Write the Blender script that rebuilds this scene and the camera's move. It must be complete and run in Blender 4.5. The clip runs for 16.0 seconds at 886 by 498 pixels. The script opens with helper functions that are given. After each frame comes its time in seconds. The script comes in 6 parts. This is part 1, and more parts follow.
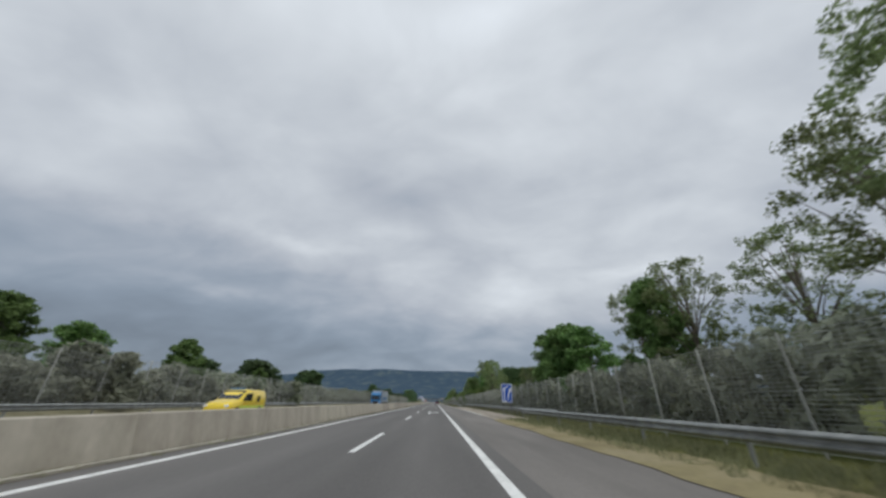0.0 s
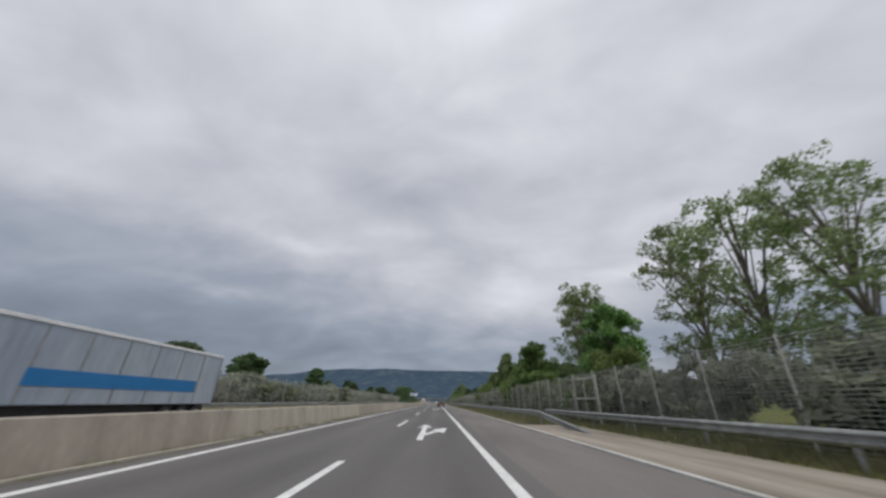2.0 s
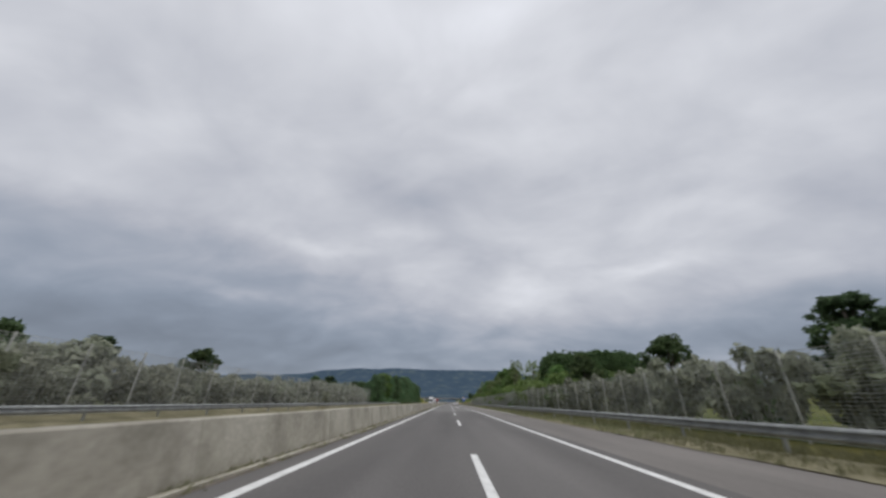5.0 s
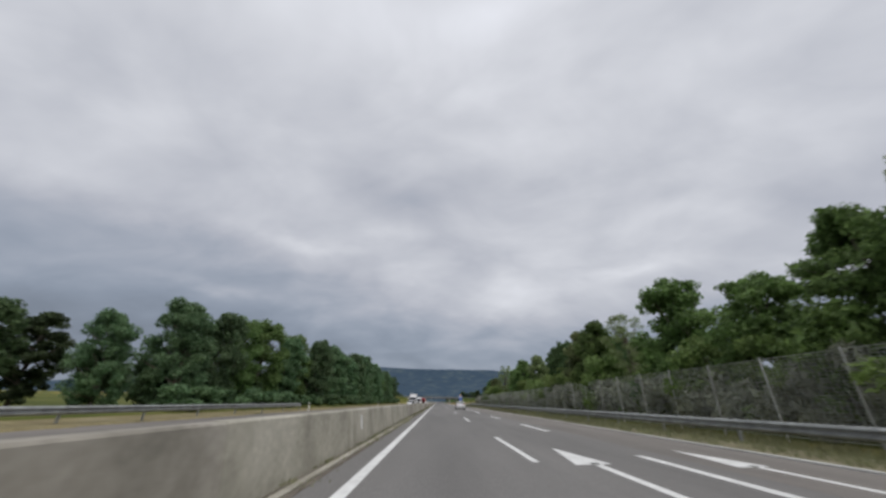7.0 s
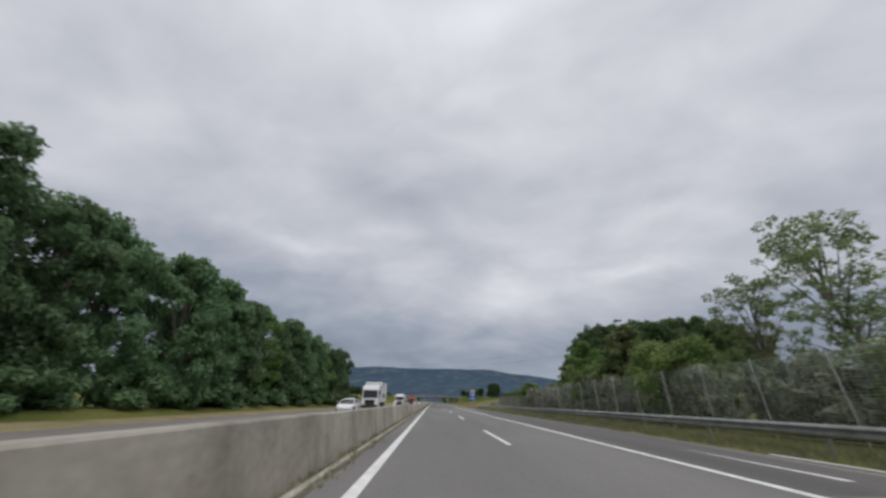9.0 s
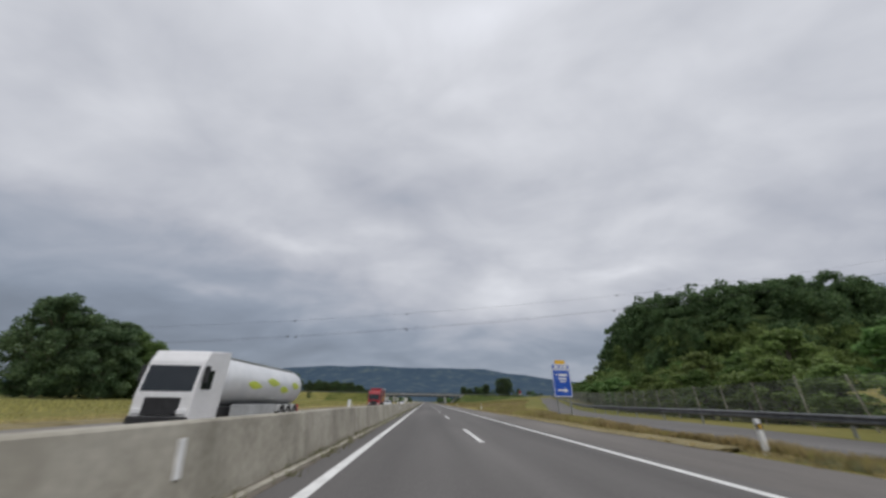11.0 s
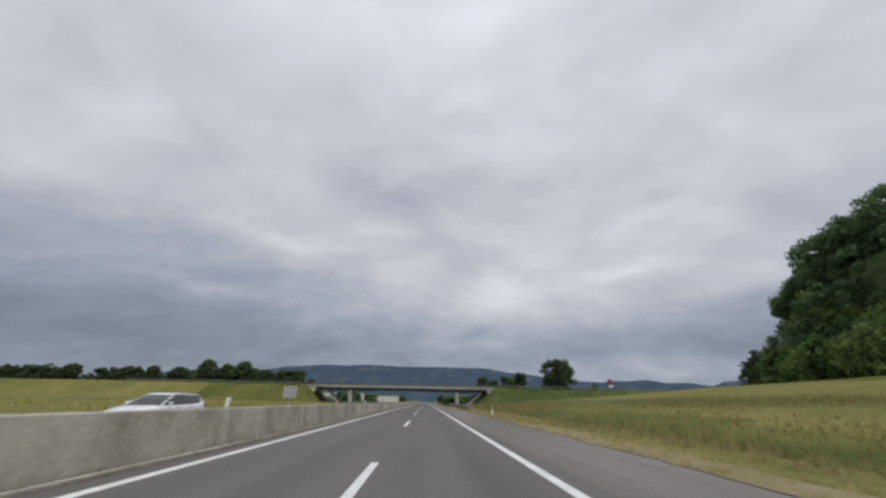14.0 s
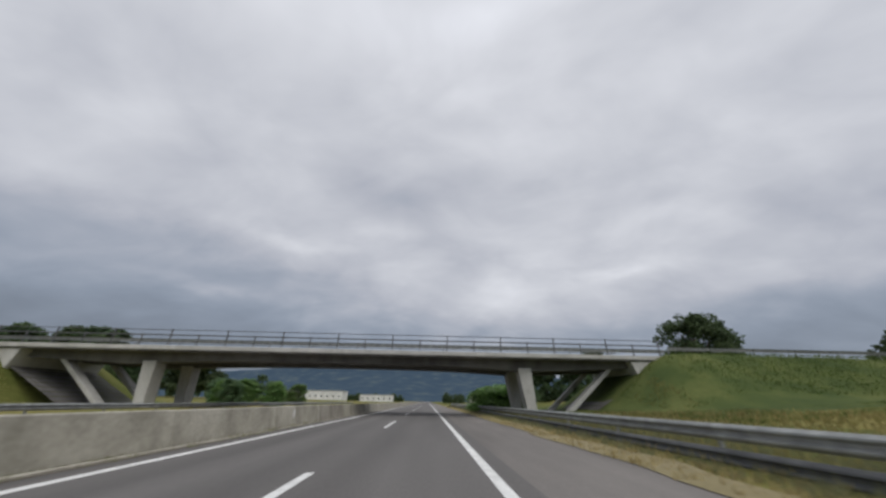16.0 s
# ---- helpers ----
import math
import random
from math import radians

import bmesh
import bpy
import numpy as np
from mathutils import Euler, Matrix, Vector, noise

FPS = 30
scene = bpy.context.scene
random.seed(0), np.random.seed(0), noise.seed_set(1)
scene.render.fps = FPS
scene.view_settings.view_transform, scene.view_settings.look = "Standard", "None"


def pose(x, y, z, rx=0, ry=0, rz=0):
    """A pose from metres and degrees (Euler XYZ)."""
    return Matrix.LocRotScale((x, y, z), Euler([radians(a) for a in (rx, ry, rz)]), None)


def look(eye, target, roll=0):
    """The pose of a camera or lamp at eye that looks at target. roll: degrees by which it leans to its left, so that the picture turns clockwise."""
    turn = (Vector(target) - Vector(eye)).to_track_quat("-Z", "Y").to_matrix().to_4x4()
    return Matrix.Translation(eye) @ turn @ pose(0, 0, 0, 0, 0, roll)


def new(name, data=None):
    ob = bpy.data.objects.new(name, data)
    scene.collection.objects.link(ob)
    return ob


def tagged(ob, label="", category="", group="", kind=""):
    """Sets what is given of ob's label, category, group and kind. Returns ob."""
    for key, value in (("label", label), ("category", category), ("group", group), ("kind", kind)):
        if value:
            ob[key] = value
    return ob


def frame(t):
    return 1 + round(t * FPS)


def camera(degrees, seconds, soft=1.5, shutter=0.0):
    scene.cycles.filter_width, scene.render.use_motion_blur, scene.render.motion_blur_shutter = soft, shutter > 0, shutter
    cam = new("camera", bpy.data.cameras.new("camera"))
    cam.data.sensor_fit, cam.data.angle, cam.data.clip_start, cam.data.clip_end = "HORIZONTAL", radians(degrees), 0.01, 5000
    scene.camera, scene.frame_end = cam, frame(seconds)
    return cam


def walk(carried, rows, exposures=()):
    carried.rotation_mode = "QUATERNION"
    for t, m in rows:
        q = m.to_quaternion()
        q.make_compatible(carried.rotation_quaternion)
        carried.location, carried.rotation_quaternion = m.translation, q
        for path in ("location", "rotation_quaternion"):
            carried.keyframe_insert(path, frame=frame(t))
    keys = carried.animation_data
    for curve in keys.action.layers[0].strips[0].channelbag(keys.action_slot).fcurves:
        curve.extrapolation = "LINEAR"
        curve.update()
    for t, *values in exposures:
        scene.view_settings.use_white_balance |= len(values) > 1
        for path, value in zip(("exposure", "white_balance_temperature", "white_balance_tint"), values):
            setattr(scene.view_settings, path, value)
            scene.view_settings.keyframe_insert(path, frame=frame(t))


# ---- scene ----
# ---------------------------------------------------------------- camera
cam = camera(107.0, 16.0, soft=2.8, shutter=0.08)
EYE = 1.1
PATH = (  # seconds, metres to the right, metres along the road, pan, tilt, lean
    (0.0, 2.000, 0.00, -0.81, 25.0, 1.0),
    (0.5, 2.025, 17.08, -0.81, 25.0, 1.0),
    (1.0, 2.050, 34.15, -0.81, 25.0, 1.0),
    (1.5, 2.100, 51.28, -0.54, 25.0, 1.0),
    (2.0, 1.950, 68.68, -0.45, 25.0, 1.0),
    (2.5, 1.800, 86.35, -0.36, 25.0, 1.0),
    (3.0, 1.450, 104.19, -0.09, 25.0, 1.0),
    (3.5, 1.050, 122.12, 0.36, 25.0, 1.0),
    (4.0, 0.670, 140.09, 1.88, 25.0, 1.0),
    (4.5, 0.085, 158.13, 1.66, 25.0, 1.0),
    (5.0, -0.500, 176.32, 1.43, 25.0, 1.0),
    (5.5, -1.025, 194.61, 0.81, 25.0, 1.0),
    (6.0, -1.550, 213.03, 0.18, 25.0, 1.0),
    (6.5, -1.820, 231.46, -0.18, 25.0, 1.0),
    (7.0, -2.000, 249.83, -0.45, 25.0, 1.0),
    (7.5, -2.070, 268.25, -0.58, 25.0, 1.0),
    (8.0, -2.140, 286.82, -0.72, 25.0, 1.0),
    (8.5, -2.175, 305.61, -0.98, 25.0, 1.0),
    (9.0, -2.210, 324.60, -1.25, 25.0, 1.0),
    (9.5, -2.155, 343.77, -1.48, 25.0, 1.0),
    (10.0, -2.100, 363.04, -1.70, 25.0, 1.0),
    (10.5, -1.900, 382.39, -2.01, 25.0, 1.0),
    (11.0, -1.700, 401.81, -2.33, 25.0, 1.0),
    (11.5, -1.380, 421.29, -2.51, 25.0, 1.0),
    (12.0, -0.935, 440.88, -2.86, 25.0, 1.0),
    (12.5, -0.490, 460.56, -3.22, 25.0, 1.0),
    (13.0, 0.040, 480.29, -2.95, 25.0, 1.0),
    (13.5, 0.570, 500.03, -2.69, 25.0, 1.0),
    (14.0, 1.010, 519.71, -2.37, 25.0, 1.0),
    (14.5, 1.450, 539.35, -2.06, 25.0, 1.0),
    (15.0, 1.750, 559.02, -2.06, 25.0, 1.0),
    (15.5, 1.900, 578.75, -2.15, 25.0, 1.0),
    (16.0, 1.980, 598.54, -1.97, 25.0, 1.0),
)


def aim(x, y, pan, tilt, lean):
    a, b = radians(pan), radians(tilt)
    eye = Vector((x, y, EYE))
    return look(eye, eye + Vector((-math.sin(a) * math.cos(b), math.cos(a) * math.cos(b), math.sin(b))), lean)


walk(cam, [(t, aim(x, y, pan, tilt, lean)) for t, x, y, pan, tilt, lean in PATH], exposures=((0.0, 0.0, 6240, 5.6), (0.9, 0.0, 6260, 6.2), (1.8, 0.0, 6390, 10.0), (16.0, 0.0, 6390, 10.0)))

# ---------------------------------------------------------------- sky and light
SUN_AZ, SUN_EL = 152.0, 56.0
world = bpy.data.worlds.new("overcast_sky")
scene.world = world
world.use_nodes = True
wn, wl = world.node_tree.nodes, world.node_tree.links
wn.clear()
out = wn.new("ShaderNodeOutputWorld")
bg = wn.new("ShaderNodeBackground")
sky = wn.new("ShaderNodeTexSky")
sky.sky_type, sky.sun_disc = "NISHITA", False
sky.sun_elevation, sky.sun_rotation = radians(SUN_EL), radians(SUN_AZ)
tc = wn.new("ShaderNodeTexCoord")
sep = wn.new("ShaderNodeSeparateXYZ")
wl.new(tc.outputs["Generated"], sep.inputs[0])


def wmath(op, a, b=None, c=None):
    n = wn.new("ShaderNodeMath")
    n.operation = op
    for i, v in enumerate((a, b, c)):
        if v is None:
            continue
        if isinstance(v, (int, float)):
            n.inputs[i].default_value = v
        else:
            wl.new(v, n.inputs[i])
    return n.outputs[0]


def wrange(v, a, b, c=0.0, d=1.0):
    """v from a..b to c..d, eased at both ends."""
    n = wn.new("ShaderNodeMapRange")
    n.interpolation_type = "SMOOTHSTEP"
    wl.new(v, n.inputs["Value"])
    for key, x in zip(("From Min", "From Max", "To Min", "To Max"), (a, b, c, d)):
        n.inputs[key].default_value = x
    return n.outputs[0]


zc = wmath("MAXIMUM", sep.outputs[2], 0.0)
den = wmath("ADD", zc, 0.36)
comb = wn.new("ShaderNodeCombineXYZ")
wl.new(wmath("DIVIDE", sep.outputs[0], den), comb.inputs[0])
wl.new(wmath("DIVIDE", sep.outputs[1], den), comb.inputs[1])


def wnoise(scale, detail, rough, offset, stretch=(1.0, 1.3, 1), turn=0.55, curl=0.3):
    """Noise over the flat cloud deck, centred on 0."""
    mp = wn.new("ShaderNodeMapping")
    mp.inputs["Location"].default_value = offset
    mp.inputs["Rotation"].default_value = (0, 0, turn)
    mp.inputs["Scale"].default_value = stretch
    wl.new(comb.outputs[0], mp.inputs[0])
    n = wn.new("ShaderNodeTexNoise")
    n.inputs["Scale"].default_value, n.inputs["Detail"].default_value = scale, detail
    n.inputs["Roughness"].default_value, n.inputs["Distortion"].default_value = rough, curl
    wl.new(mp.outputs[0], n.inputs["Vector"])
    return wmath("SUBTRACT", n.outputs["Fac"], 0.5)


# bearing and height over the horizon in degrees, with the ragged edges of cloud
wisp = wnoise(2.2, 5, 0.55, (3.1, 6.4, 0))
wisp2 = wnoise(2.4, 5, 0.55, (8.3, 1.7, 0))
bearing = wmath("MULTIPLY", wmath("ARCTAN2", sep.outputs[0], sep.outputs[1]), 57.296)
height = wmath("MULTIPLY", wmath("ARCSINE", zc), 57.296)
U = wmath("MULTIPLY_ADD", wisp, 16.0, bearing)
V = wmath("MULTIPLY_ADD", wisp2, 7.0, height)

# how bright the deck is, in stops: paler overhead, a blue-grey band over the hills
deck = wn.new("ShaderNodeValToRGB")
LEVELS = ((0, -0.30), (3, -0.42), (7, -0.58), (10, -0.36), (14, 0.02), (19, 0.16), (26, 0.22), (35, 0.22), (44, 0.34), (52, 0.44), (60, 0.6), (90, 0.62))
el = deck.color_ramp.elements
for i, (deg, stop) in enumerate(LEVELS):
    e = el[0] if i == 0 else el[-1] if i == len(LEVELS) - 1 else el.new(deg / 90)
    e.position, e.color = deg / 90, ((stop + 1) / 2, (stop + 1) / 2, (stop + 1) / 2, 1)
wl.new(wmath("DIVIDE", wmath("MULTIPLY_ADD", wisp2, 4.0, height), 90.0), deck.inputs[0])
stops = wmath("MULTIPLY_ADD", deck.outputs[0], 2.0, -1.0)

# single clouds: bearing, height, half widths, stops
for u0, v0, su, sv, amp in (
        (10, 59, 19, 5, 0.12), (13, 16.2, 12, 2.8, 0.30), (21, 23.5, 12, 5, 0.13), (-24, 23.6, 13, 1.0, 0.16),
        (18, 34.3, 4.2, 1.7, -0.20), (41, 28.2, 3.4, 1.4, -0.17), (32, 19.6, 6.5, 1.0, 0.20), (57, 21, 7, 6, -0.17),
        (49, 9, 10, 3, -0.22), (46.5, 34, 4.5, 2.6, 0.12), (10, 43, 11, 3.0, 0.16), (-10, 34, 13, 3, -0.10),
        (29, 49, 10, 2.5, -0.09), (-36, 14.5, 9, 1.0, 0.16), (-20, 18.5, 9, 1.2, -0.10), (30, 4.5, 12, 1.6, 0.30)):
    du = wmath("DIVIDE", wmath("SUBTRACT", U, float(u0)), float(su))
    dv = wmath("DIVIDE", wmath("SUBTRACT", V, float(v0)), float(sv))
    r2 = wmath("MULTIPLY_ADD", du, du, wmath("MULTIPLY", dv, dv))
    stops = wmath("MULTIPLY_ADD", wmath("EXPONENT", wmath("MULTIPLY", r2, -1.0)), float(amp), stops)

# a lower, darker layer to the left, its edge sinking towards the road
rim = wrange(wmath("MULTIPLY_ADD", wisp, 10.0, bearing), -20, 4, 23.0, 14.5)
under = wrange(wmath("SUBTRACT", rim, wmath("MULTIPLY_ADD", wnoise(4.2, 5, 0.6, (1.2, 3.9, 0)), 5.0, V)), -1.0, 5.0)
lean_ = wrange(bearing, -46, 8, 1.0, 0.0)
stops = wmath("MULTIPLY_ADD", wmath("MULTIPLY", under, lean_), -0.34, stops)

# billows and finer mottling
billow = wmath("ABSOLUTE", wnoise(1.15, 4, 0.5, (2.6, 8.8, 0), curl=0.6))
stops = wmath("MULTIPLY_ADD", wnoise(0.75, 4, 0.5, (7.4, 5.2, 0)), 0.55, stops)
stops = wmath("MULTIPLY_ADD", wmath("SUBTRACT", billow, 0.1), -0.55, stops)
stops = wmath("MULTIPLY_ADD", wnoise(3.0, 4, 0.5, (9.3, 4.1, 0), (0.9, 1.25, 1), 0.12), 0.72, stops)
stops = wmath("MULTIPLY_ADD", wmath("ABSOLUTE", wnoise(2.6, 4, 0.5, (4.4, 2.2, 0), (0.95, 1.25, 1), 0.12, 0.5)), 0.72, wmath("SUBTRACT", stops, 0.087))

value = wmath("MULTIPLY", wmath("POWER", 2.0, stops), 0.488)
tint = wn.new("ShaderNodeValToRGB")
tint.color_ramp.elements[0].position, tint.color_ramp.elements[0].color = 0.0, (0.79, 0.90, 1.09, 1)
tint.color_ramp.elements[1].position, tint.color_ramp.elements[1].color = 1.0, (0.98, 0.992, 1.045, 1)
te = tint.color_ramp.elements.new(0.55)
te.color = (0.935, 0.965, 1.07, 1)
wl.new(wrange(stops, -0.7, 0.55), tint.inputs[0])
mulc = wn.new("ShaderNodeMix")
mulc.data_type, mulc.blend_type = "RGBA", "MULTIPLY"
mulc.inputs["Factor"].default_value = 1.0
wl.new(tint.outputs[0], mulc.inputs["A"])
wl.new(value, mulc.inputs["B"])
# a little of the clear sky's own light above the clouds
skyl = wn.new("ShaderNodeMix")
skyl.data_type, skyl.blend_type = "RGBA", "ADD"
skyl.inputs["Factor"].default_value = 0.004
wl.new(mulc.outputs["Result"], skyl.inputs["A"])
wl.new(sky.outputs[0], skyl.inputs["B"])
wl.new(skyl.outputs["Result"], bg.inputs["Color"])
bg.inputs["Strength"].default_value = 1.0
wl.new(bg.outputs[0], out.inputs[0])

sun = new("sun", bpy.data.lights.new("sun", "SUN"))
sun.data.energy, sun.data.angle, sun.data.color = 1.4, radians(40), (1.0, 0.96, 0.9)
sa, se = radians(SUN_AZ), radians(SUN_EL)
sun.matrix_world = look((math.sin(sa) * math.cos(se) * 300, 300 + math.cos(sa) * math.cos(se) * 300, 300 * math.sin(se)), (0, 300, 0))

# ---------------------------------------------------------------- materials


def mat(name, c1, c2, scale=2.0, rough=0.85, metal=0.0, bump=0.15, fine=30.0, c3=None, stretch=(1, 1, 1), rnd=0.0, island=0.0, spec=0.5, ragged=0.6):
    """Two colours mixed by coarse noise, a fine grain over them, and a bump from the grain."""
    m = bpy.data.materials.new(name)
    m.use_nodes = True
    n, l = m.node_tree.nodes, m.node_tree.links
    b = n["Principled BSDF"]
    b.inputs["Roughness"].default_value, b.inputs["Metallic"].default_value = rough, metal
    b.inputs["Specular IOR Level"].default_value = spec
    co = n.new("ShaderNodeTexCoord")
    mp = n.new("ShaderNodeMapping")
    mp.inputs["Scale"].default_value = stretch
    l.new(co.outputs["Object"], mp.inputs[0])
    a = n.new("ShaderNodeTexNoise")
    a.inputs["Scale"].default_value, a.inputs["Detail"].default_value, a.inputs["Roughness"].default_value = scale, 8, ragged
    l.new(mp.outputs[0], a.inputs["Vector"])
    r = n.new("ShaderNodeValToRGB")
    r.color_ramp.elements[0].position, r.color_ramp.elements[0].color = 0.35, (*c1, 1)
    r.color_ramp.elements[1].position, r.color_ramp.elements[1].color = 0.65, (*c2, 1)
    if c3:
        e = r.color_ramp.elements.new(0.5)
        e.color = (*c3, 1)
    l.new(a.outputs["Fac"], r.inputs[0])
    g = n.new("ShaderNodeTexNoise")
    g.inputs["Scale"].default_value, g.inputs["Detail"].default_value = fine, 4
    l.new(mp.outputs[0], g.inputs["Vector"])
    hsv = n.new("ShaderNodeHueSaturation")
    l.new(r.outputs[0], hsv.inputs["Color"])
    v = n.new("ShaderNodeMapRange")
    v.inputs["To Min"].default_value, v.inputs["To Max"].default_value = 0.72, 1.28
    l.new(g.outputs["Fac"], v.inputs["Value"])
    val = v.outputs[0]
    for node, sock, amount in (("ShaderNodeObjectInfo", "Random", rnd), ("ShaderNodeNewGeometry", "Random Per Island", island)):
        if amount:
            o = n.new(node)
            k = n.new("ShaderNodeMapRange")
            k.inputs["To Min"].default_value, k.inputs["To Max"].default_value = 1 - amount, 1 + amount
            l.new(o.outputs[sock], k.inputs["Value"])
            x = n.new("ShaderNodeMath")
            x.operation = "MULTIPLY"
            l.new(val, x.inputs[0])
            l.new(k.outputs[0], x.inputs[1])
            val = x.outputs[0]
            if node == "ShaderNodeObjectInfo":
                hr = n.new("ShaderNodeMapRange")
                hr.inputs["To Min"].default_value, hr.inputs["To Max"].default_value = 0.5 - amount * 0.06, 0.5 + amount * 0.06
                l.new(o.outputs[sock], hr.inputs["Value"])
                l.new(hr.outputs[0], hsv.inputs["Hue"])
    l.new(val, hsv.inputs["Value"])
    l.new(hsv.outputs[0], b.inputs["Base Color"])
    if bump:
        bp = n.new("ShaderNodeBump")
        bp.inputs["Strength"].default_value, bp.inputs["Distance"].default_value = bump, 0.02
        l.new(g.outputs["Fac"], bp.inputs["Height"])
        l.new(bp.outputs[0], b.inputs["Normal"])
    return m


def leafy(name, c1, c2, **kw):
    """Leaf material: the noise colours, part of the light passing through."""
    m = mat(name, c1, c2, 0.6, 0.6, bump=0, fine=3, rnd=0.22, island=0.38, spec=0.25, **kw)
    n, l = m.node_tree.nodes, m.node_tree.links
    b = n["Principled BSDF"]
    tr = n.new("ShaderNodeBsdfTranslucent")
    mx = n.new("ShaderNodeMixShader")
    mx.inputs[0].default_value = 0.5
    l.new(b.inputs["Base Color"].links[0].from_socket, tr.inputs["Color"])
    l.new(b.outputs[0], mx.inputs[1])
    l.new(tr.outputs[0], mx.inputs[2])
    l.new(mx.outputs[0], n["Material Output"].inputs["Surface"])
    return m


M = {}
M["asphalt"] = mat("asphalt", (0.105, 0.099, 0.094), (0.144, 0.136, 0.129), 0.35, 0.88, bump=0.3, fine=45, stretch=(1, 0.12, 1))
am = M["asphalt"].node_tree
acol = am.nodes["Principled BSDF"].inputs["Base Color"].links[0].from_socket
aco = am.nodes.new("ShaderNodeTexCoord")
asx = am.nodes.new("ShaderNodeSeparateXYZ")
am.links.new(aco.outputs["Object"], asx.inputs[0])
awv = am.nodes.new("ShaderNodeMath")
awv.operation = "MULTIPLY"
awv.inputs[1].default_value = 3.92
am.links.new(asx.outputs[0], awv.inputs[0])
acs = am.nodes.new("ShaderNodeMath")
acs.operation = "COSINE"
am.links.new(awv.outputs[0], acs.inputs[0])
apn = am.nodes.new("ShaderNodeTexNoise")
apm = am.nodes.new("ShaderNodeMapping")
apm.inputs["Scale"].default_value = (0.8, 0.03, 1)
am.links.new(aco.outputs["Object"], apm.inputs[0])
am.links.new(apm.outputs[0], apn.inputs["Vector"])
apn.inputs["Scale"].default_value = 1.0
aad = am.nodes.new("ShaderNodeMath")
aad.operation = "MULTIPLY_ADD"
aad.inputs[1].default_value, aad.inputs[2].default_value = 0.055, 0.74
am.links.new(acs.outputs[0], aad.inputs[0])
ap2 = am.nodes.new("ShaderNodeMath")
ap2.operation = "MULTIPLY_ADD"
ap2.inputs[1].default_value = 0.5
am.links.new(apn.outputs["Fac"], ap2.inputs[0])
am.links.new(aad.outputs[0], ap2.inputs[2])
amx = am.nodes.new("ShaderNodeMix")
amx.data_type, amx.blend_type = "RGBA", "MULTIPLY"
amx.inputs["Factor"].default_value = 1.0
am.links.new(acol, amx.inputs["A"])
am.links.new(ap2.outputs[0], amx.inputs["B"])
am.links.new(amx.outputs["Result"], am.nodes["Principled BSDF"].inputs["Base Color"])
M["asphalt_mid"] = mat("resurfaced_asphalt", (0.146, 0.14, 0.133), (0.2, 0.191, 0.181), 0.35, 0.88, bump=0.3, fine=45, stretch=(1, 0.12, 1))
M["asphalt_red"] = mat("worn_asphalt", (0.132, 0.121, 0.111), (0.208, 0.191, 0.176), 0.4, 0.9, bump=0.3, fine=45, stretch=(1, 0.15, 1))
M["asphalt_pale"] = mat("pale_asphalt", (0.16, 0.146, 0.132), (0.23, 0.21, 0.19), 0.4, 0.9, bump=0.3, fine=45, stretch=(1, 0.15, 1))
M["paint"] = mat("road_paint", (0.62, 0.62, 0.60), (0.82, 0.82, 0.80), 3.0, 0.7, bump=0.2, fine=60)
M["concrete"] = mat("concrete", (0.33, 0.295, 0.24), (0.47, 0.425, 0.355), 0.9, 0.9, bump=0.25, fine=18, rnd=0.16, stretch=(1, 1.4, 0.22))
M["concrete_worn"] = mat("stained_concrete", (0.25, 0.235, 0.192), (0.43, 0.405, 0.345), 1.0, 0.92, bump=0.3, fine=16, rnd=0.14, c3=(0.345, 0.322, 0.268), stretch=(1, 0.8, 0.6))
M["concrete_pale"] = mat("pale_concrete", (0.42, 0.41, 0.38), (0.58, 0.57, 0.54), 0.7, 0.88, bump=0.2, fine=14, stretch=(1, 1, 0.4))
# dark colour holds the shade on the bridge's girders, slab and slopes; also shed walls
M["concrete_dark"] = mat("shade_dark_concrete", (0.10, 0.096, 0.09), (0.175, 0.168, 0.156), 0.6, 0.9, bump=0.2, fine=14, stretch=(1, 1, 0.5))
M["steel"] = mat("galvanised_steel", (0.225, 0.235, 0.228), (0.35, 0.36, 0.35), 2.5, 0.55, 0.4, bump=0.05, fine=25, rnd=0.12)
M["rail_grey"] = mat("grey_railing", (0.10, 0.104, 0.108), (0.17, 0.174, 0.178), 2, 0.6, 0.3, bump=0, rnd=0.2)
M["post"] = mat("fence_post", (0.38, 0.38, 0.35), (0.54, 0.54, 0.50), 3, 0.85, bump=0.1, fine=20, rnd=0.15)
M["wire"] = mat("fence_wire", (0.34, 0.35, 0.32), (0.48, 0.49, 0.45), 3, 0.7, 0.1, bump=0)
M["wire_dull"] = mat("weathered_wire", (0.15, 0.16, 0.14), (0.23, 0.24, 0.21), 3, 0.7, 0.1, bump=0)
M["ground"] = mat("dry_meadow", (0.125, 0.138, 0.048), (0.25, 0.212, 0.078), 0.07, 0.95, bump=0.5, fine=5, c3=(0.175, 0.168, 0.052), ragged=0.74, stretch=(1.0, 0.45, 1), spec=0.1)
M["grass"] = mat("green_grass", (0.074, 0.092, 0.023), (0.148, 0.15, 0.046), 0.14, 0.95, bump=0.5, fine=5, c3=(0.105, 0.118, 0.031), stretch=(1, 0.6, 1), spec=0.1)
M["bank_grass"] = mat("bank_grass", (0.055, 0.08, 0.025), (0.12, 0.138, 0.045), 0.3, 0.95, bump=0.6, fine=5, c3=(0.082, 0.106, 0.033), spec=0.1)
M["verge"] = mat("dry_verge", (0.205, 0.172, 0.10), (0.285, 0.245, 0.152), 0.5, 0.95, bump=0.5, fine=10, c3=(0.25, 0.215, 0.12), spec=0.1)
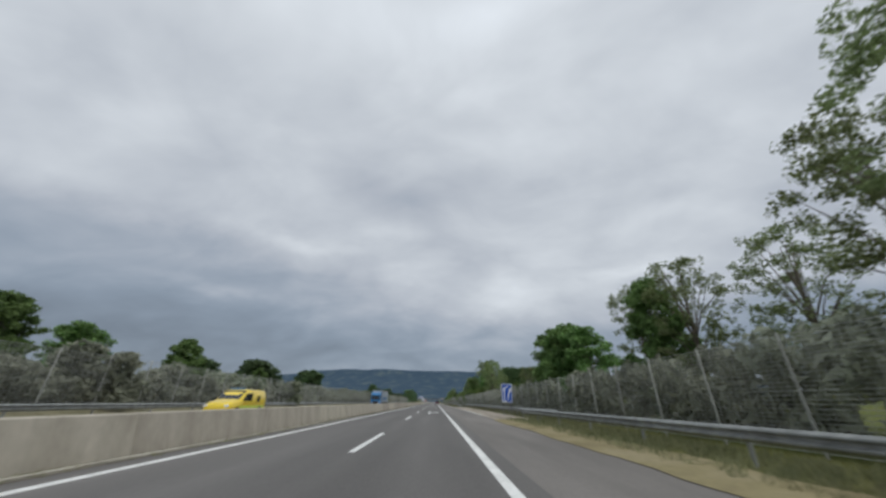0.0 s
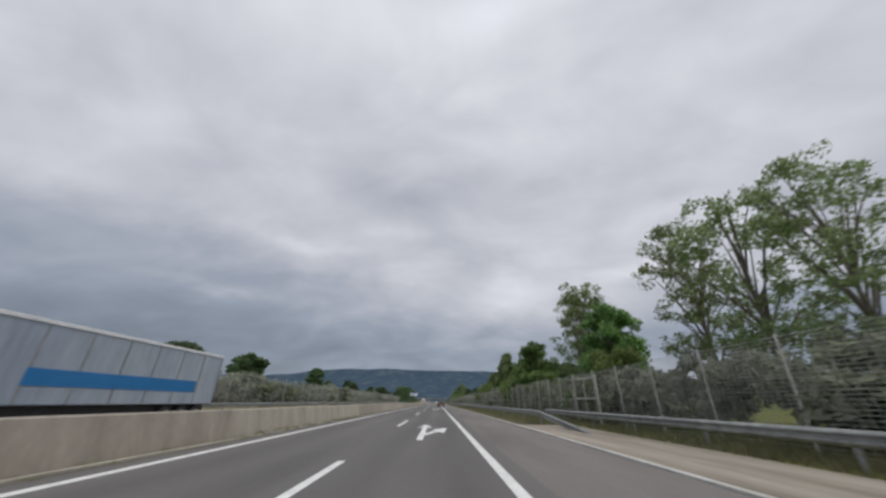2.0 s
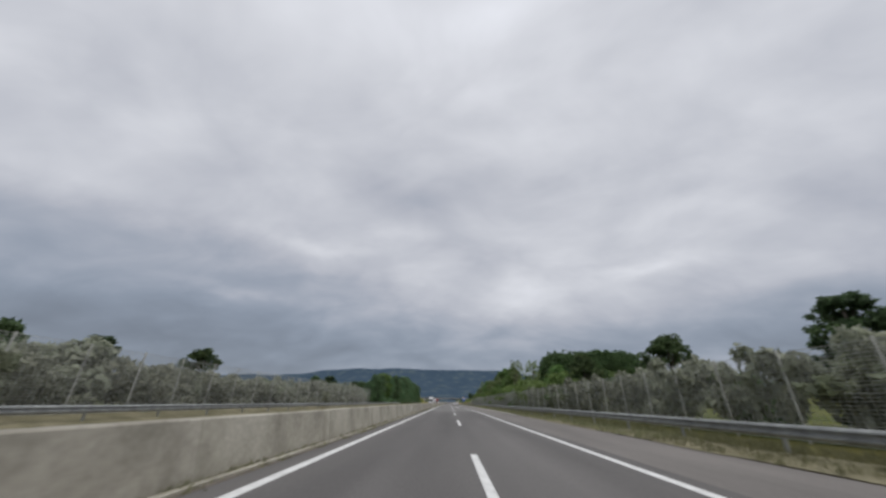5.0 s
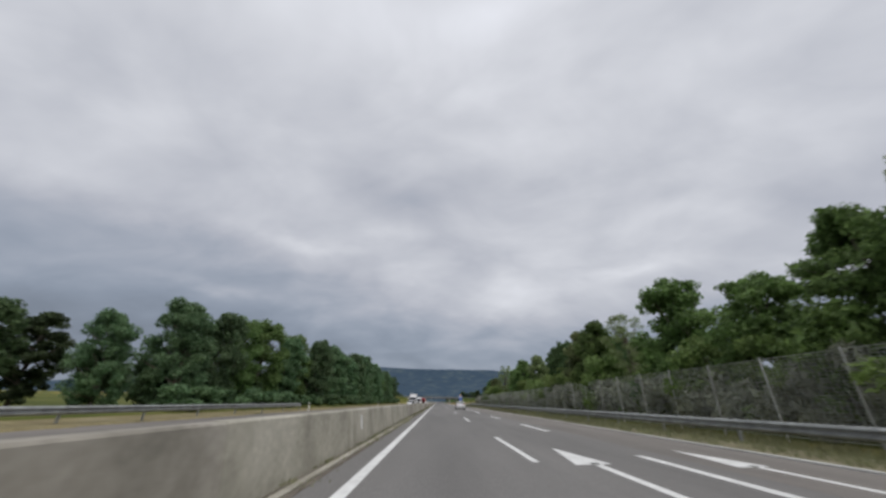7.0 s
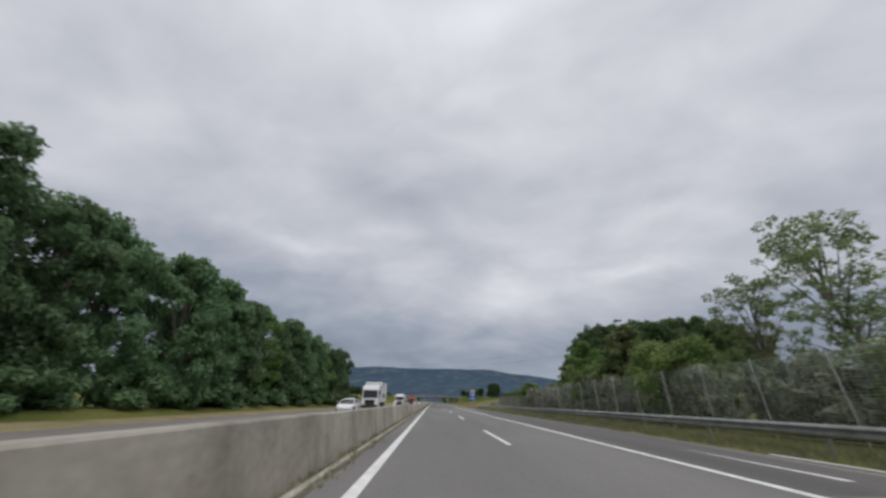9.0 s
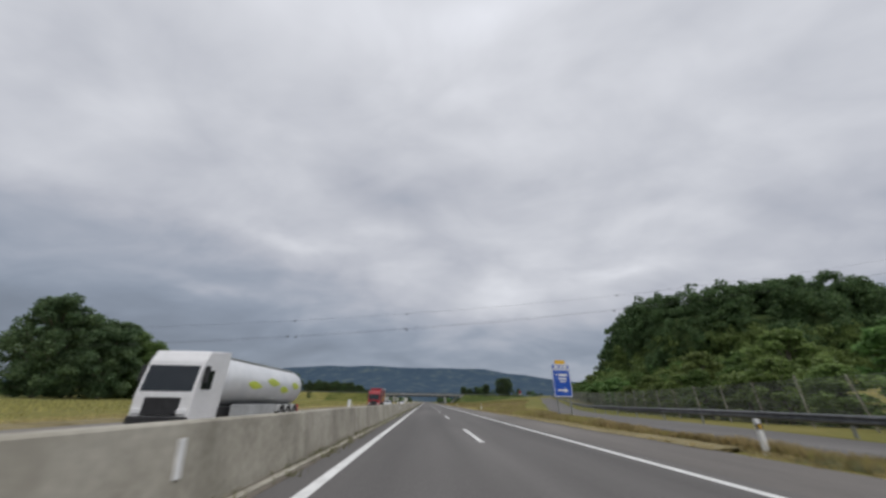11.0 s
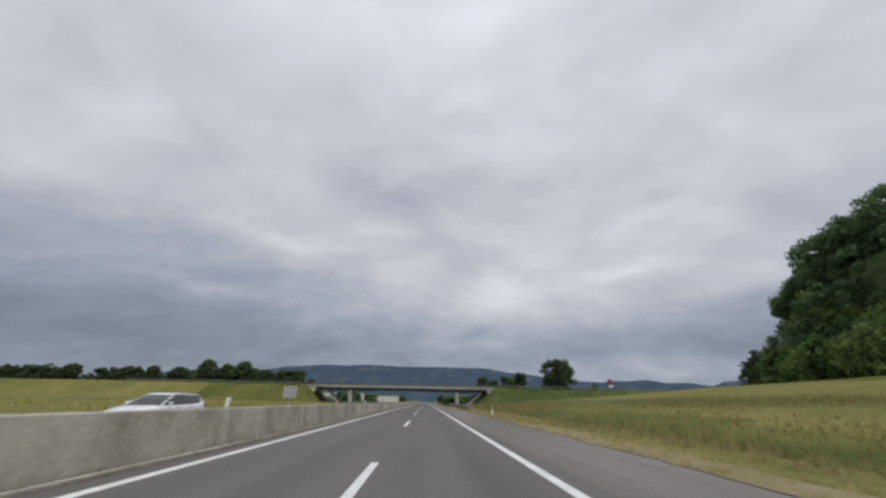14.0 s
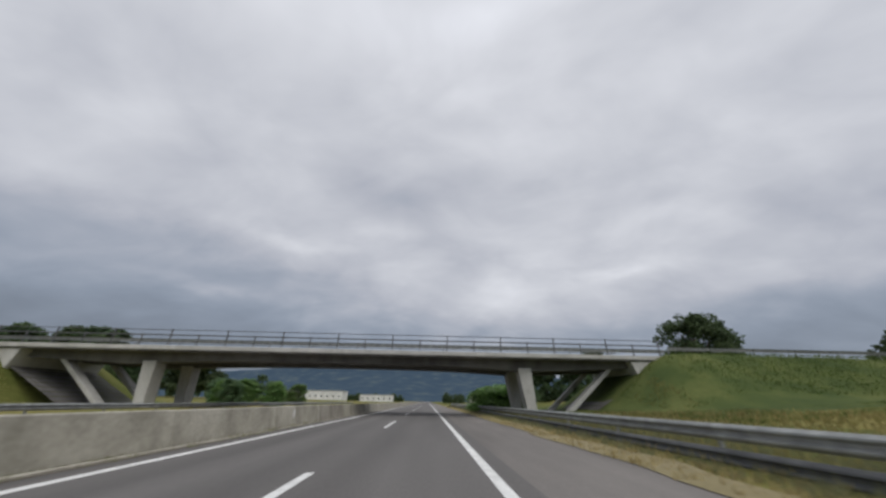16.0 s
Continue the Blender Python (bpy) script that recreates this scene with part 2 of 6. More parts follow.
M["dull"] = mat("dull_verge", (0.156, 0.146, 0.09), (0.262, 0.238, 0.16), 0.6, 0.95, bump=0.5, fine=9, c3=(0.2, 0.184, 0.118), spec=0.1)
M["dirt"] = mat("gutter_dirt", (0.11, 0.097, 0.08), (0.21, 0.185, 0.155), 0.8, 0.95, bump=0.5, fine=12, spec=0.1)
M["sand"] = mat("sandy_apron", (0.20, 0.175, 0.14), (0.37, 0.335, 0.285), 1.3, 0.95, bump=0.3, fine=14, c3=(0.31, 0.275, 0.23), stretch=(1, 0.07, 1), spec=0.1)
M["leaf"] = leafy("leaves", (0.125, 0.215, 0.065), (0.215, 0.32, 0.115))
M["leaf_pale"] = leafy("pale_leaves", (0.17, 0.225, 0.095), (0.28, 0.33, 0.155))
M["leaf_dark"] = leafy("dark_leaves", (0.075, 0.125, 0.055), (0.14, 0.195, 0.085))
M["leaf_row"] = leafy("deep_green_leaves", (0.115, 0.20, 0.10), (0.19, 0.28, 0.14))
M["leaf_bright"] = leafy("bright_leaves", (0.16, 0.235, 0.075), (0.25, 0.325, 0.115))
M["leaf_deep"] = leafy("deep_dark_leaves", (0.065, 0.105, 0.05), (0.12, 0.165, 0.075))
M["scrub"] = leafy("scrub_leaves", (0.22, 0.255, 0.17), (0.33, 0.355, 0.245))
M["scrub_grey"] = leafy("grey_scrub_leaves", (0.255, 0.275, 0.205), (0.38, 0.395, 0.305))
M["bark"] = mat("bark", (0.12, 0.10, 0.075), (0.24, 0.21, 0.17), 3, 0.95, bump=0.6, fine=20, stretch=(1, 1, 0.2))
M["undergrowth"] = mat("undergrowth", (0.04, 0.065, 0.025), (0.08, 0.11, 0.04), 0.3, 0.95, bump=0.5, fine=3, spec=0.1)
M["blue"] = mat("sign_blue", (0.012, 0.075, 0.42), (0.018, 0.10, 0.50), 1.5, 0.45, bump=0, fine=10)
M["white"] = mat("sign_white", (0.72, 0.73, 0.74), (0.85, 0.85, 0.85), 2, 0.45, bump=0, fine=10)
M["yellow"] = mat("sign_yellow", (0.75, 0.42, 0.02), (0.85, 0.50, 0.03), 2, 0.45, bump=0, fine=10)
M["grey_back"] = mat("sign_back", (0.42, 0.43, 0.43), (0.55, 0.56, 0.56), 1.5, 0.55, 0.3, bump=0.05, fine=12)
M["rubber"] = mat("rubber", (0.012, 0.012, 0.012), (0.03, 0.03, 0.03), 4, 0.85, bump=0.1, fine=30)
M["dark_trim"] = mat("dark_plastic", (0.015, 0.015, 0.017), (0.03, 0.03, 0.032), 4, 0.6, bump=0)
M["rim"] = mat("alloy", (0.3, 0.3, 0.31), (0.45, 0.45, 0.46), 4, 0.35, 0.8, bump=0)
M["glass"] = mat("car_glass", (0.012, 0.014, 0.016), (0.02, 0.024, 0.026), 2, 0.06, bump=0, spec=0.8)
M["tail_dark"] = mat("tail_lamp_dark", (0.10, 0.01, 0.012), (0.16, 0.015, 0.018), 4, 0.25, bump=0)
M["tail"] = mat("tail_lamp_red", (0.45, 0.012, 0.015), (0.6, 0.02, 0.02), 4, 0.25, bump=0)
M["roof_red"] = mat("roof_tiles", (0.22, 0.10, 0.07), (0.32, 0.15, 0.10), 1, 0.9, bump=0.2, fine=8)
M["render_white"] = mat("white_render", (0.66, 0.66, 0.64), (0.8, 0.8, 0.78), 0.3, 0.9, bump=0.1, fine=6)


def car_paint(name, c):
    m = mat(name, tuple(v * 0.9 for v in c), c, 1.2, 0.3, bump=0)
    b = m.node_tree.nodes["Principled BSDF"]
    b.inputs["Coat Weight"].default_value, b.inputs["Coat Roughness"].default_value = 0.6, 0.08
    return m


M["car_white"] = car_paint("white_car_paint", (0.86, 0.86, 0.87))
M["car_dark"] = car_paint("dark_red_car_paint", (0.085, 0.022, 0.02))
M["car_silver"] = car_paint("silver_car_paint", (0.50, 0.52, 0.54))
M["van_yellow"] = car_paint("yellow_van_paint", (0.82, 0.60, 0.03))
M["lime"] = mat("lime_band", (0.55, 0.66, 0.06), (0.65, 0.74, 0.10), 3, 0.4, bump=0)
M["truck_red"] = car_paint("red_truck_paint", (0.36, 0.02, 0.03))
M["truck_blue"] = car_paint("blue_truck_paint", (0.03, 0.20, 0.48))
M["tarp"] = mat("grey_tarpaulin", (0.30, 0.35, 0.42), (0.40, 0.45, 0.50), 0.5, 0.6, bump=0.15, fine=5, stretch=(1, 1, 0.2))
M["tank"] = mat("white_tank", (0.66, 0.68, 0.70), (0.78, 0.79, 0.80), 0.8, 0.35, 0.2, bump=0)
M["tank_yellow"] = mat("lime_stripe", (0.42, 0.50, 0.05), (0.52, 0.58, 0.08), 2, 0.4, bump=0)

# far hills: blue haze of distance put into colour and glow; woods, fields
mh = bpy.data.materials.new("distant_hills")
mh.use_nodes = True
hn, hl = mh.node_tree.nodes, mh.node_tree.links
hb = hn["Principled BSDF"]
hb.inputs["Roughness"].default_value = 1.0
hb.inputs["Specular IOR Level"].default_value = 0.0
hc = hn.new("ShaderNodeTexCoord")
hx = hn.new("ShaderNodeTexNoise")
hx.inputs["Scale"].default_value, hx.inputs["Detail"].default_value = 0.012, 8
hl.new(hc.outputs["Object"], hx.inputs["Vector"])
hr = hn.new("ShaderNodeValToRGB")
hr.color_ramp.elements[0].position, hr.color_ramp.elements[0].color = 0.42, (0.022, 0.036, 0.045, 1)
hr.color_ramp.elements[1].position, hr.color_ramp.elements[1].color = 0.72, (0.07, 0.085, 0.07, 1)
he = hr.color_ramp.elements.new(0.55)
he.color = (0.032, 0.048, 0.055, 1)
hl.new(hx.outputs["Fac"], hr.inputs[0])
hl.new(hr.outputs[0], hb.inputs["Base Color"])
# blue emission that stands for the haze in between
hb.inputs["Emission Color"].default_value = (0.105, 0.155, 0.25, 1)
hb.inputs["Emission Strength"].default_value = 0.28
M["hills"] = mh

# ---------------------------------------------------------------- building blocks


def obj(name, me, material, parent=None, label=""):
    ob = new(name, me)
    if material is not None and not me.materials:
        me.materials.append(material)
    if parent is not None:
        ob.parent = parent
    if label:
        ob["label"] = label
    return ob


def part(name, bm, material, parent=None, label="", smooth=False):
    me = bpy.data.meshes.new(name)
    bmesh.ops.recalc_face_normals(bm, faces=bm.faces[:])
    bm.to_mesh(me)
    bm.free()
    if smooth:
        for p in me.polygons:
            p.use_smooth = True
    return obj(name, me, material, parent, label)


def thing(name, m=None, label="", category="", group="", kind=""):
    ob = new(name)
    if m is not None:
        ob.matrix_basis = m
    return tagged(ob, label, category, group, kind)


def box(x0, x1, y0, y1, z0, z1, bevel=0.0, bm=None, seg=1):
    b = bmesh.new()
    bmesh.ops.create_cube(b, size=1.0)
    for v in b.verts:
        v.co = Vector((x0 + (v.co.x + 0.5) * (x1 - x0), y0 + (v.co.y + 0.5) * (y1 - y0), z0 + (v.co.z + 0.5) * (z1 - z0)))
    if bevel:
        bmesh.ops.bevel(b, geom=b.edges[:], offset=bevel, segments=seg, affect="EDGES")
    return b if bm is None else merge(bm, b)


def merge(bm, other):
    me = bpy.data.meshes.new("tmp")
    other.to_mesh(me)
    other.free()
    bm.from_mesh(me)
    bpy.data.meshes.remove(me)
    return bm


def prism(profile, axis, a, b, bm=None, bevel=0.0):
    """Extrudes a closed profile of 2D points along an axis from a to b. x: (y, z); y: (x, z); z: (x, y)."""
    m = bmesh.new()
    place = {"x": lambda p, s: (s, p[0], p[1]), "y": lambda p, s: (p[0], s, p[1]), "z": lambda p, s: (p[0], p[1], s)}[axis]
    r0 = [m.verts.new(place(p, a)) for p in profile]
    r1 = [m.verts.new(place(p, b)) for p in profile]
    k = len(profile)
    for i in range(k):
        m.faces.new((r0[i], r0[(i + 1) % k], r1[(i + 1) % k], r1[i]))
    m.faces.new(r0)
    m.faces.new(r1[::-1])
    if bevel:
        bmesh.ops.bevel(m, geom=m.edges[:], offset=bevel, segments=1, affect="EDGES")
    return m if bm is None else merge(bm, m)


def tube(points, radii, sides=6, bm=None):
    m = bmesh.new()
    rings = []
    for i, p in enumerate(points):
        p = Vector(p)
        d = (Vector(points[min(i + 1, len(points) - 1)]) - Vector(points[max(i - 1, 0)])).normalized()
        u = d.orthogonal().normalized()
        w = d.cross(u)
        rings.append([m.verts.new(p + radii[i] * (math.cos(2 * math.pi * k / sides) * u + math.sin(2 * math.pi * k / sides) * w)) for k in range(sides)])
    for a, b in zip(rings, rings[1:]):
        # keep the rings from twisting against one another
        s = min(range(sides), key=lambda k: (b[k].co - a[0].co).length)
        for k in range(sides):
            m.faces.new((a[k], a[(k + 1) % sides], b[(k + 1 + s) % sides], b[(k + s) % sides]))
    m.faces.new(rings[0][::-1])
    m.faces.new(rings[-1])
    return m if bm is None else merge(bm, m)


def sheet(pts, z, bm=None):
    m = bm or bmesh.new()
    m.faces.new([m.verts.new((x, y, z)) for x, y in pts])
    return m


# ---------------------------------------------------------------- the plan, in metres
EDGE = 3.217          # edge lines, either side of the lane line at x = 0
SHOULDER = 6.4        # outer edge of the hard shoulder
MEDIAN = -4.45        # middle of the concrete barrier
RIGHT = 3.1          # right edge line
OPP_NEAR, OPP_FAR = -5.75, -12.6
OPP_EDGE = -16.0
BRIDGE = 628.0        # near side of the overbridge
Y0, Y1 = -40.0, 1900.0


def smooth(a, b, v):
    t = min(max((v - a) / (b - a), 0.0), 1.0)
    return t * t * (3 - 2 * t)


def ground_z(x, y):
    z = -0.06
    if x > SHOULDER:
        # wooded stretch: a low bank; open stretch: a meadow that climbs away
        bank = 0.5 * smooth(10.5, 15, x) + 2.5 * smooth(15, 60, x)
        meadow = 0.25 * smooth(6.6, 9, x) + 0.085 * max(0.0, min(x, 150) - 10) * smooth(420, 500, y) * (1 - 0.4 * smooth(575, 665, y))
        k = smooth(385, 440, y)
        z += bank * (1 - k) + meadow * k * (1 - 0.75 * smooth(700, 900, y))
    elif x < OPP_EDGE:
        bank = 0.6 * smooth(16.2, 18.6, -x) + 3.0 * smooth(20, 70, -x)
        field = 0.5 * smooth(16.2, 19, -x) + 0.9 * smooth(19, 120, -x)
        k = smooth(230, 300, y)
        z += bank * (1 - k) + field * k
    # embankments that carry the crossing road
    yc = BRIDGE + 4.2
    d = abs(y - yc)
    side = max(smooth(14.5, 23.5, x), smooth(28.5, 35.5, -x))
    top = 5.3 * side * max(0.0, 1 - max(0.0, d - 5.0) / 10.0)
    return max(z, top) if top > 0 else z


# the slip road leaves the shoulder and climbs away round the wooded knoll: y, x of its outer edge
SLIP = ((330, 6.3), (360, 7.4), (385, 9.2), (410, 11.7), (432, 14.4), (445, 17.2), (486, 29.5), (530, 43.0), (540, 51.0), (546, 62.0), (551, 80.0))


def slip_x(y):
    for (ya, xa), (yb, xb) in zip(SLIP, SLIP[1:]):
        if y <= yb:
            break
    return xa + (xb - xa) * (y - ya) / (yb - ya)


def slip_near(x, y):
    """1 on the slip road and beside it, 0 away from it."""
    if y < 320 or y > 556:
        return 0.0
    d = abs(x - slip_x(y) + 1.6)
    return 1 - smooth(5.0, 9.0, d * (1 if y < 530 else 0.5))


# ---------------------------------------------------------------- ground
def spread(lo, hi, fine_lo, fine_hi, step, grow):
    v, a = [], fine_lo
    s = step
    while a > lo:
        a -= s
        s *= grow
        v.append(max(a, lo))
    v = v[::-1] + list(np.arange(fine_lo, fine_hi, step))
    a, s = fine_hi, step
    v.append(a)
    while a < hi:
        a += s
        s *= grow
        v.append(min(a, hi))
    return v


def build_ground():
    xs = sorted(set(round(x, 3) for x in spread(-4500, 4500, -70, 70, 1.6, 1.22)))
    xs = sorted(set(xs + [SHOULDER, OPP_EDGE]))
    ys = sorted(set(round(y, 3) for y in spread(-900, 4700, -30, 760, 3.0, 1.2)))
    verts = []
    for y in ys:
        for x in xs:
            bumpy = 0.0
            if x > 9 or x < -17:
                bumpy = 0.16 * noise.noise((x * 0.11, y * 0.11, 0.3)) + 0.6 * noise.noise((x * 0.018, y * 0.018, 4.0)) * smooth(12, 60, abs(x))
            if 440 < y < 548:
                bumpy += 0.55 * math.exp(-((slip_x(y) - x - 5.6) / 1.5) ** 2) * smooth(440, 460, y)
            verts.append((x, y, ground_z(x, y) + bumpy * (1 - slip_near(x, y) * (slip_x(y) - x < 4.4))))
    w = len(xs)
    faces = [(j * w + i, j * w + i + 1, (j + 1) * w + i + 1, (j + 1) * w + i) for j in range(len(ys) - 1) for i in range(w - 1)]
    me = bpy.data.meshes.new("ground")
    me.from_pydata(verts, [], faces)
    for p in me.polygons:
        p.use_smooth = True
    me.materials.append(M["ground"])
    me.materials.append(M["grass"])
    me.materials.append(M["bank_grass"])
    for p in me.polygons:
        x, y, z = p.center
        edge = 6 * noise.noise((x * 0.05, y * 0.05, 2.0))
        banded = y > 505 + 3 * edge and (8.8 < x < 14 + edge * 0.3 or 21 < x - edge * 0.4 < 29 or x > 62 + edge)
        if abs(y - BRIDGE - 4) < 15 + edge and x > 13:
            p.material_index = 2
        elif banded or abs(y - BRIDGE - 4) < 15 + edge and -62 < x < -28 or y < 400 + edge + 160 * noise.noise((x * 0.008, 3.3, y * 0.004)) * smooth(40, 160, abs(x)) and (x > 12 or x < -16):
            p.material_index = 1
    tagged(obj("ground", me, None), "dry yellow-green meadow and verges beside the motorway", "ground", kind="structure")


build_ground()


def hills(name, dist, high, amp, seed, freq, x_span, drop_w, drop_e):
    """A far ridge, an open strip of land that rises to a long, stepped skyline, lower towards both ends."""
    verts, faces, n, m = [], [], 220, 9
    for i in range(n + 1):
        x = -x_span + 2 * x_span * i / n
        u = x / dist
        top = high * (1 - drop_w * smooth(0.12, 0.95, -u) - drop_e * smooth(0.06, 0.40, u))
        step = noise.noise((x * freq, seed, 0))
        top += amp * (0.55 * step + 0.35 * smooth(-0.12, 0.12, step) - 0.17 + 0.28 * noise.noise((x * freq * 3.3, seed, 5)) + 0.08 * noise.noise((x * freq * 17, seed, 9)))
        for k in range(m):
            w = k / (m - 1)
            fold = amp * 0.35 * noise.noise((x * freq * 4, w * 3, seed)) if 0 < k < m - 1 else 0
            verts.append((x, dist - 1100 * (1 - w) ** 1.3, -6 + (top + 6) * w ** 1.25 + fold))
    for i in range(n):
        for k in range(m - 1):
            a = i * m + k
            faces.append((a, a + m, a + m + 1, a + 1))
    me = bpy.data.meshes.new(name)
    me.from_pydata(verts, [], faces)
    for p in me.polygons:
        p.use_smooth = True
    tagged(obj(name, me, M["hills"]), "far wooded hills under the clouds, blue haze in their colour", "hills", kind="structure")


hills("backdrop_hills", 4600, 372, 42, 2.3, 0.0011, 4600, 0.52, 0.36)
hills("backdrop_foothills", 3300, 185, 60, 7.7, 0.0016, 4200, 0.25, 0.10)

# ---------------------------------------------------------------- carriageways
road = part("road", box(-4.1, EDGE + 0.35, Y0, Y1, -0.3, 0.0), M["asphalt"])
part("resurfaced_stretch", box(-3.775, EDGE + 0.346, 224, 396, -0.2, 0.0015), M["asphalt_mid"], road, "paler resurfaced asphalt")
tagged(road, "grey two-lane motorway carriageway with white markings", "road", kind="structure")
shoulder = part("hard_shoulder", box(EDGE + 0.35, SHOULDER, Y0, Y1, -0.3, -0.003), M["asphalt_red"])
part("resurfaced_strip", box(EDGE + 0.352, SHOULDER - 0.17, 222, 352, -0.2, 0.001), M["asphalt_pale"], shoulder, "paler resurfaced asphalt of the slip lane")
tagged(shoulder, "reddish worn asphalt hard shoulder", "road shoulder", kind="structure")
opp = part("opposite_road", box(OPP_EDGE, -4.75, Y0, Y1, -0.3, -0.002), M["asphalt_pale"])
tagged(opp, "opposite motorway carriageway beyond the median barrier", "road", kind="structure")


def line(name, x, w, y0, y1, parent, z=0.004):
    return part(name, box(x - w / 2, x + w / 2, y0, y1, z - 0.01, z), M["paint"], parent)


line("edge_line", -EDGE, 0.19, Y0, Y1, road)
line("edge_line", RIGHT, 0.19, Y0, 225, road)
line("edge_line", RIGHT, 0.19, 297, Y1, road)
for y in (226.2, 238.6, 253.9, 266.2, 278.4, 291.6):
    line("edge_dash", 2.87, 0.22, y, y + 5.1, road)
line("slip_lane_line", 4.8, 0.2, 331, 339, road)
line("edge_line", OPP_NEAR, 0.17, Y0, Y1, opp)
line("edge_line", OPP_FAR, 0.17, Y0, Y1, opp)
DASH, STEP, PHASE = 5.2, 15.55, 11.6
dash_me = None
for k in range(-3, 60):
    y = PHASE + k * STEP
    if dash_me is None:
        d = line("lane_dash", 0, 0.15, -DASH / 2, DASH / 2, road)
        dash_me = d.data
    else:
        d = obj("lane_dash", dash_me, None, road)
    d.location = (0.07, y, 0)
    o = obj("lane_dash", dash_me, None, opp)
    o.location = ((OPP_NEAR + OPP_FAR) / 2, y + 5, 0)

# direction arrows painted in the lane: ahead, with a branch to the right
def arrow(x, y):
    a = bmesh.new()
    sheet([(-0.1, 0), (0.1, 0), (0.1, 5.5), (-0.1, 5.5)], 0.005, a)
    sheet([(-0.34, 5.5), (0.34, 5.5), (0.0, 7.8)], 0.005, a)
    sheet([(0.1, 1.6), (0.1, 2.5), (0.62, 4.2), (0.62, 3.3)], 0.005, a)
    sheet([(0.3, 4.2), (0.82, 2.7), (1.02, 5.6)], 0.006, a)
    ob = part("lane_arrow", a, M["paint"], road)
    ob.location = (x, y, 0)


for y in (37.2, 80.5, 123.8):
    arrow(1.4, y)
# arrows of the through lane and of the slip lane, where they part
for x in (1.28, 4.55):
    a = bmesh.new()
    sheet([(x - 0.09, 250.4), (x + 0.09, 250.4), (x + 0.06, 257.8), (x - 0.12, 257.8)], 0.005, a)
    sheet([(x - 0.5, 257.5), (x + 0.3, 257.7), (x - 0.13, 260.2)], 0.005, a)
    part("lane_arrow", a, M["paint"], road if x < 3 else shoulder)
# sandy apron beside the shoulder, and the dry strip along its edge
part_ap = part("apron", box(SHOULDER + 0.002, 9.6, 26, 90, -0.3, 0.0), M["sand"])
part("apron_edge", box(SHOULDER + 0.002, 7.3, 90.003, 128, -0.3, 0.004), M["sand"], part_ap)
tagged(part_ap, "pale sandy apron along the shoulder", "roadside", kind="structure")


def verge_strip(name, x0, x1, y0, y1, material, label):
    n = int((y1 - y0) / 0.75)
    verts, faces = [], []
    for i in range(n + 1):
        y = y0 + (y1 - y0) * i / n
        wob = 0.24 * noise.noise((0.5, y * 0.3, x0)) + 0.17 * noise.noise((0.5, y * 1.1, x0))
        verts += [(x0 + wob, y, max(0.012, ground_z(x0, y) - 0.02)), (x0 + 0.35 + wob, y, max(0.05, ground_z(x0 + 0.35, y) + 0.05)), (x1 - 0.3 + 2 * wob, y, 0.08), (x1 + 2.5 * wob, y, ground_z(x1, y) - 0.05)]
    for i in range(n):
        for k in range(3):
            a = i * 4 + k
            faces.append((a, a + 1, a + 5, a + 4))
    me = bpy.data.meshes.new(name)
    me.from_pydata(verts, [], faces)
    tagged(obj(name, me, material), label, "verge", kind="structure")


verge_strip("verge_east", SHOULDER - 0.25, 8.0, Y0, 26, M["verge"], "dry grass verge along the hard shoulder")
verge_strip("verge_east_mid", SHOULDER - 0.05, 8.2, 90, 331, M["dull"], "dull grass strip between kerb and guard rail")
verge_strip("verge_east_far", SHOULDER - 0.25, 7.2, 412, 700, M["verge"], "dry grass verge along the hard shoulder")
kerb = part("kerb", box(SHOULDER - 0.16, SHOULDER - 0.02, 34, 138, -0.1, 0.045, 0.01), M["concrete_pale"])
part("kerb_run", box(SHOULDER - 0.16, SHOULDER - 0.02, 214, 334, -0.1, 0.045, 0.01), M["concrete_pale"], kerb)
tagged(kerb, "low pale concrete edging along the hard shoulder", "kerb", kind="structure")
verge_strip("verge_west_near", -18.8, OPP_EDGE + 0.2, Y0, 258, M["dull"], "dull grass strip between guard rail and fence of the far side")
verge_strip("verge_west", -17.6, OPP_EDGE + 0.2, 258.01, 700, M["verge"], "dry grass verge beyond the opposite carriageway")
gutter = part("gutter", box(-4.12, -3.78, Y0, Y1, -0.2, 0.006), M["dirt"])
part("gutter_kerb", box(-4.0, -3.88, Y0, Y1, -0.1, 0.04, 0.012), M["concrete_worn"], gutter, "low concrete edging of the gutter")
tagged(gutter, "dusty gutter with weeds along the barrier foot", "gutter", kind="structure")

# ---------------------------------------------------------------- median barrier, block by block
barrier = thing("median_barrier", label="long weathered concrete safety barrier between the carriageways", category="barrier", kind="structure")
TOP = 0.90
half = [(0.245, -0.05), (0.12, TOP - 0.025), (0.095, TOP)]
prof = half + [(-x, z) for x, z in half[::-1]]
bb = prism(prof, "y", 0.008, 5.992)
block = part("barrier_block", bb, M["concrete"], barrier).data
bpy.data.objects.remove(bpy.data.objects["barrier_block"])
worn = block.copy()
worn.materials.clear()
worn.materials.append(M["concrete_worn"])
for k in range(125):
    y = Y0 + 6 * k
    b = obj("barrier_block", block if y < 176 else worn, None, barrier)
    b.location = (MEDIAN + random.uniform(-0.006, 0.006), y, random.uniform(-0.006, 0.006))
    b.scale = (1, 1, 0.87 + 0.09 * smooth(150, 222, y) - 0.06 * smooth(515, 605, y))
far = part("barrier_run", prism([(x + MEDIAN, z) for x, z in prof], "y", Y0 + 750, 1500), M["concrete_worn"], barrier)

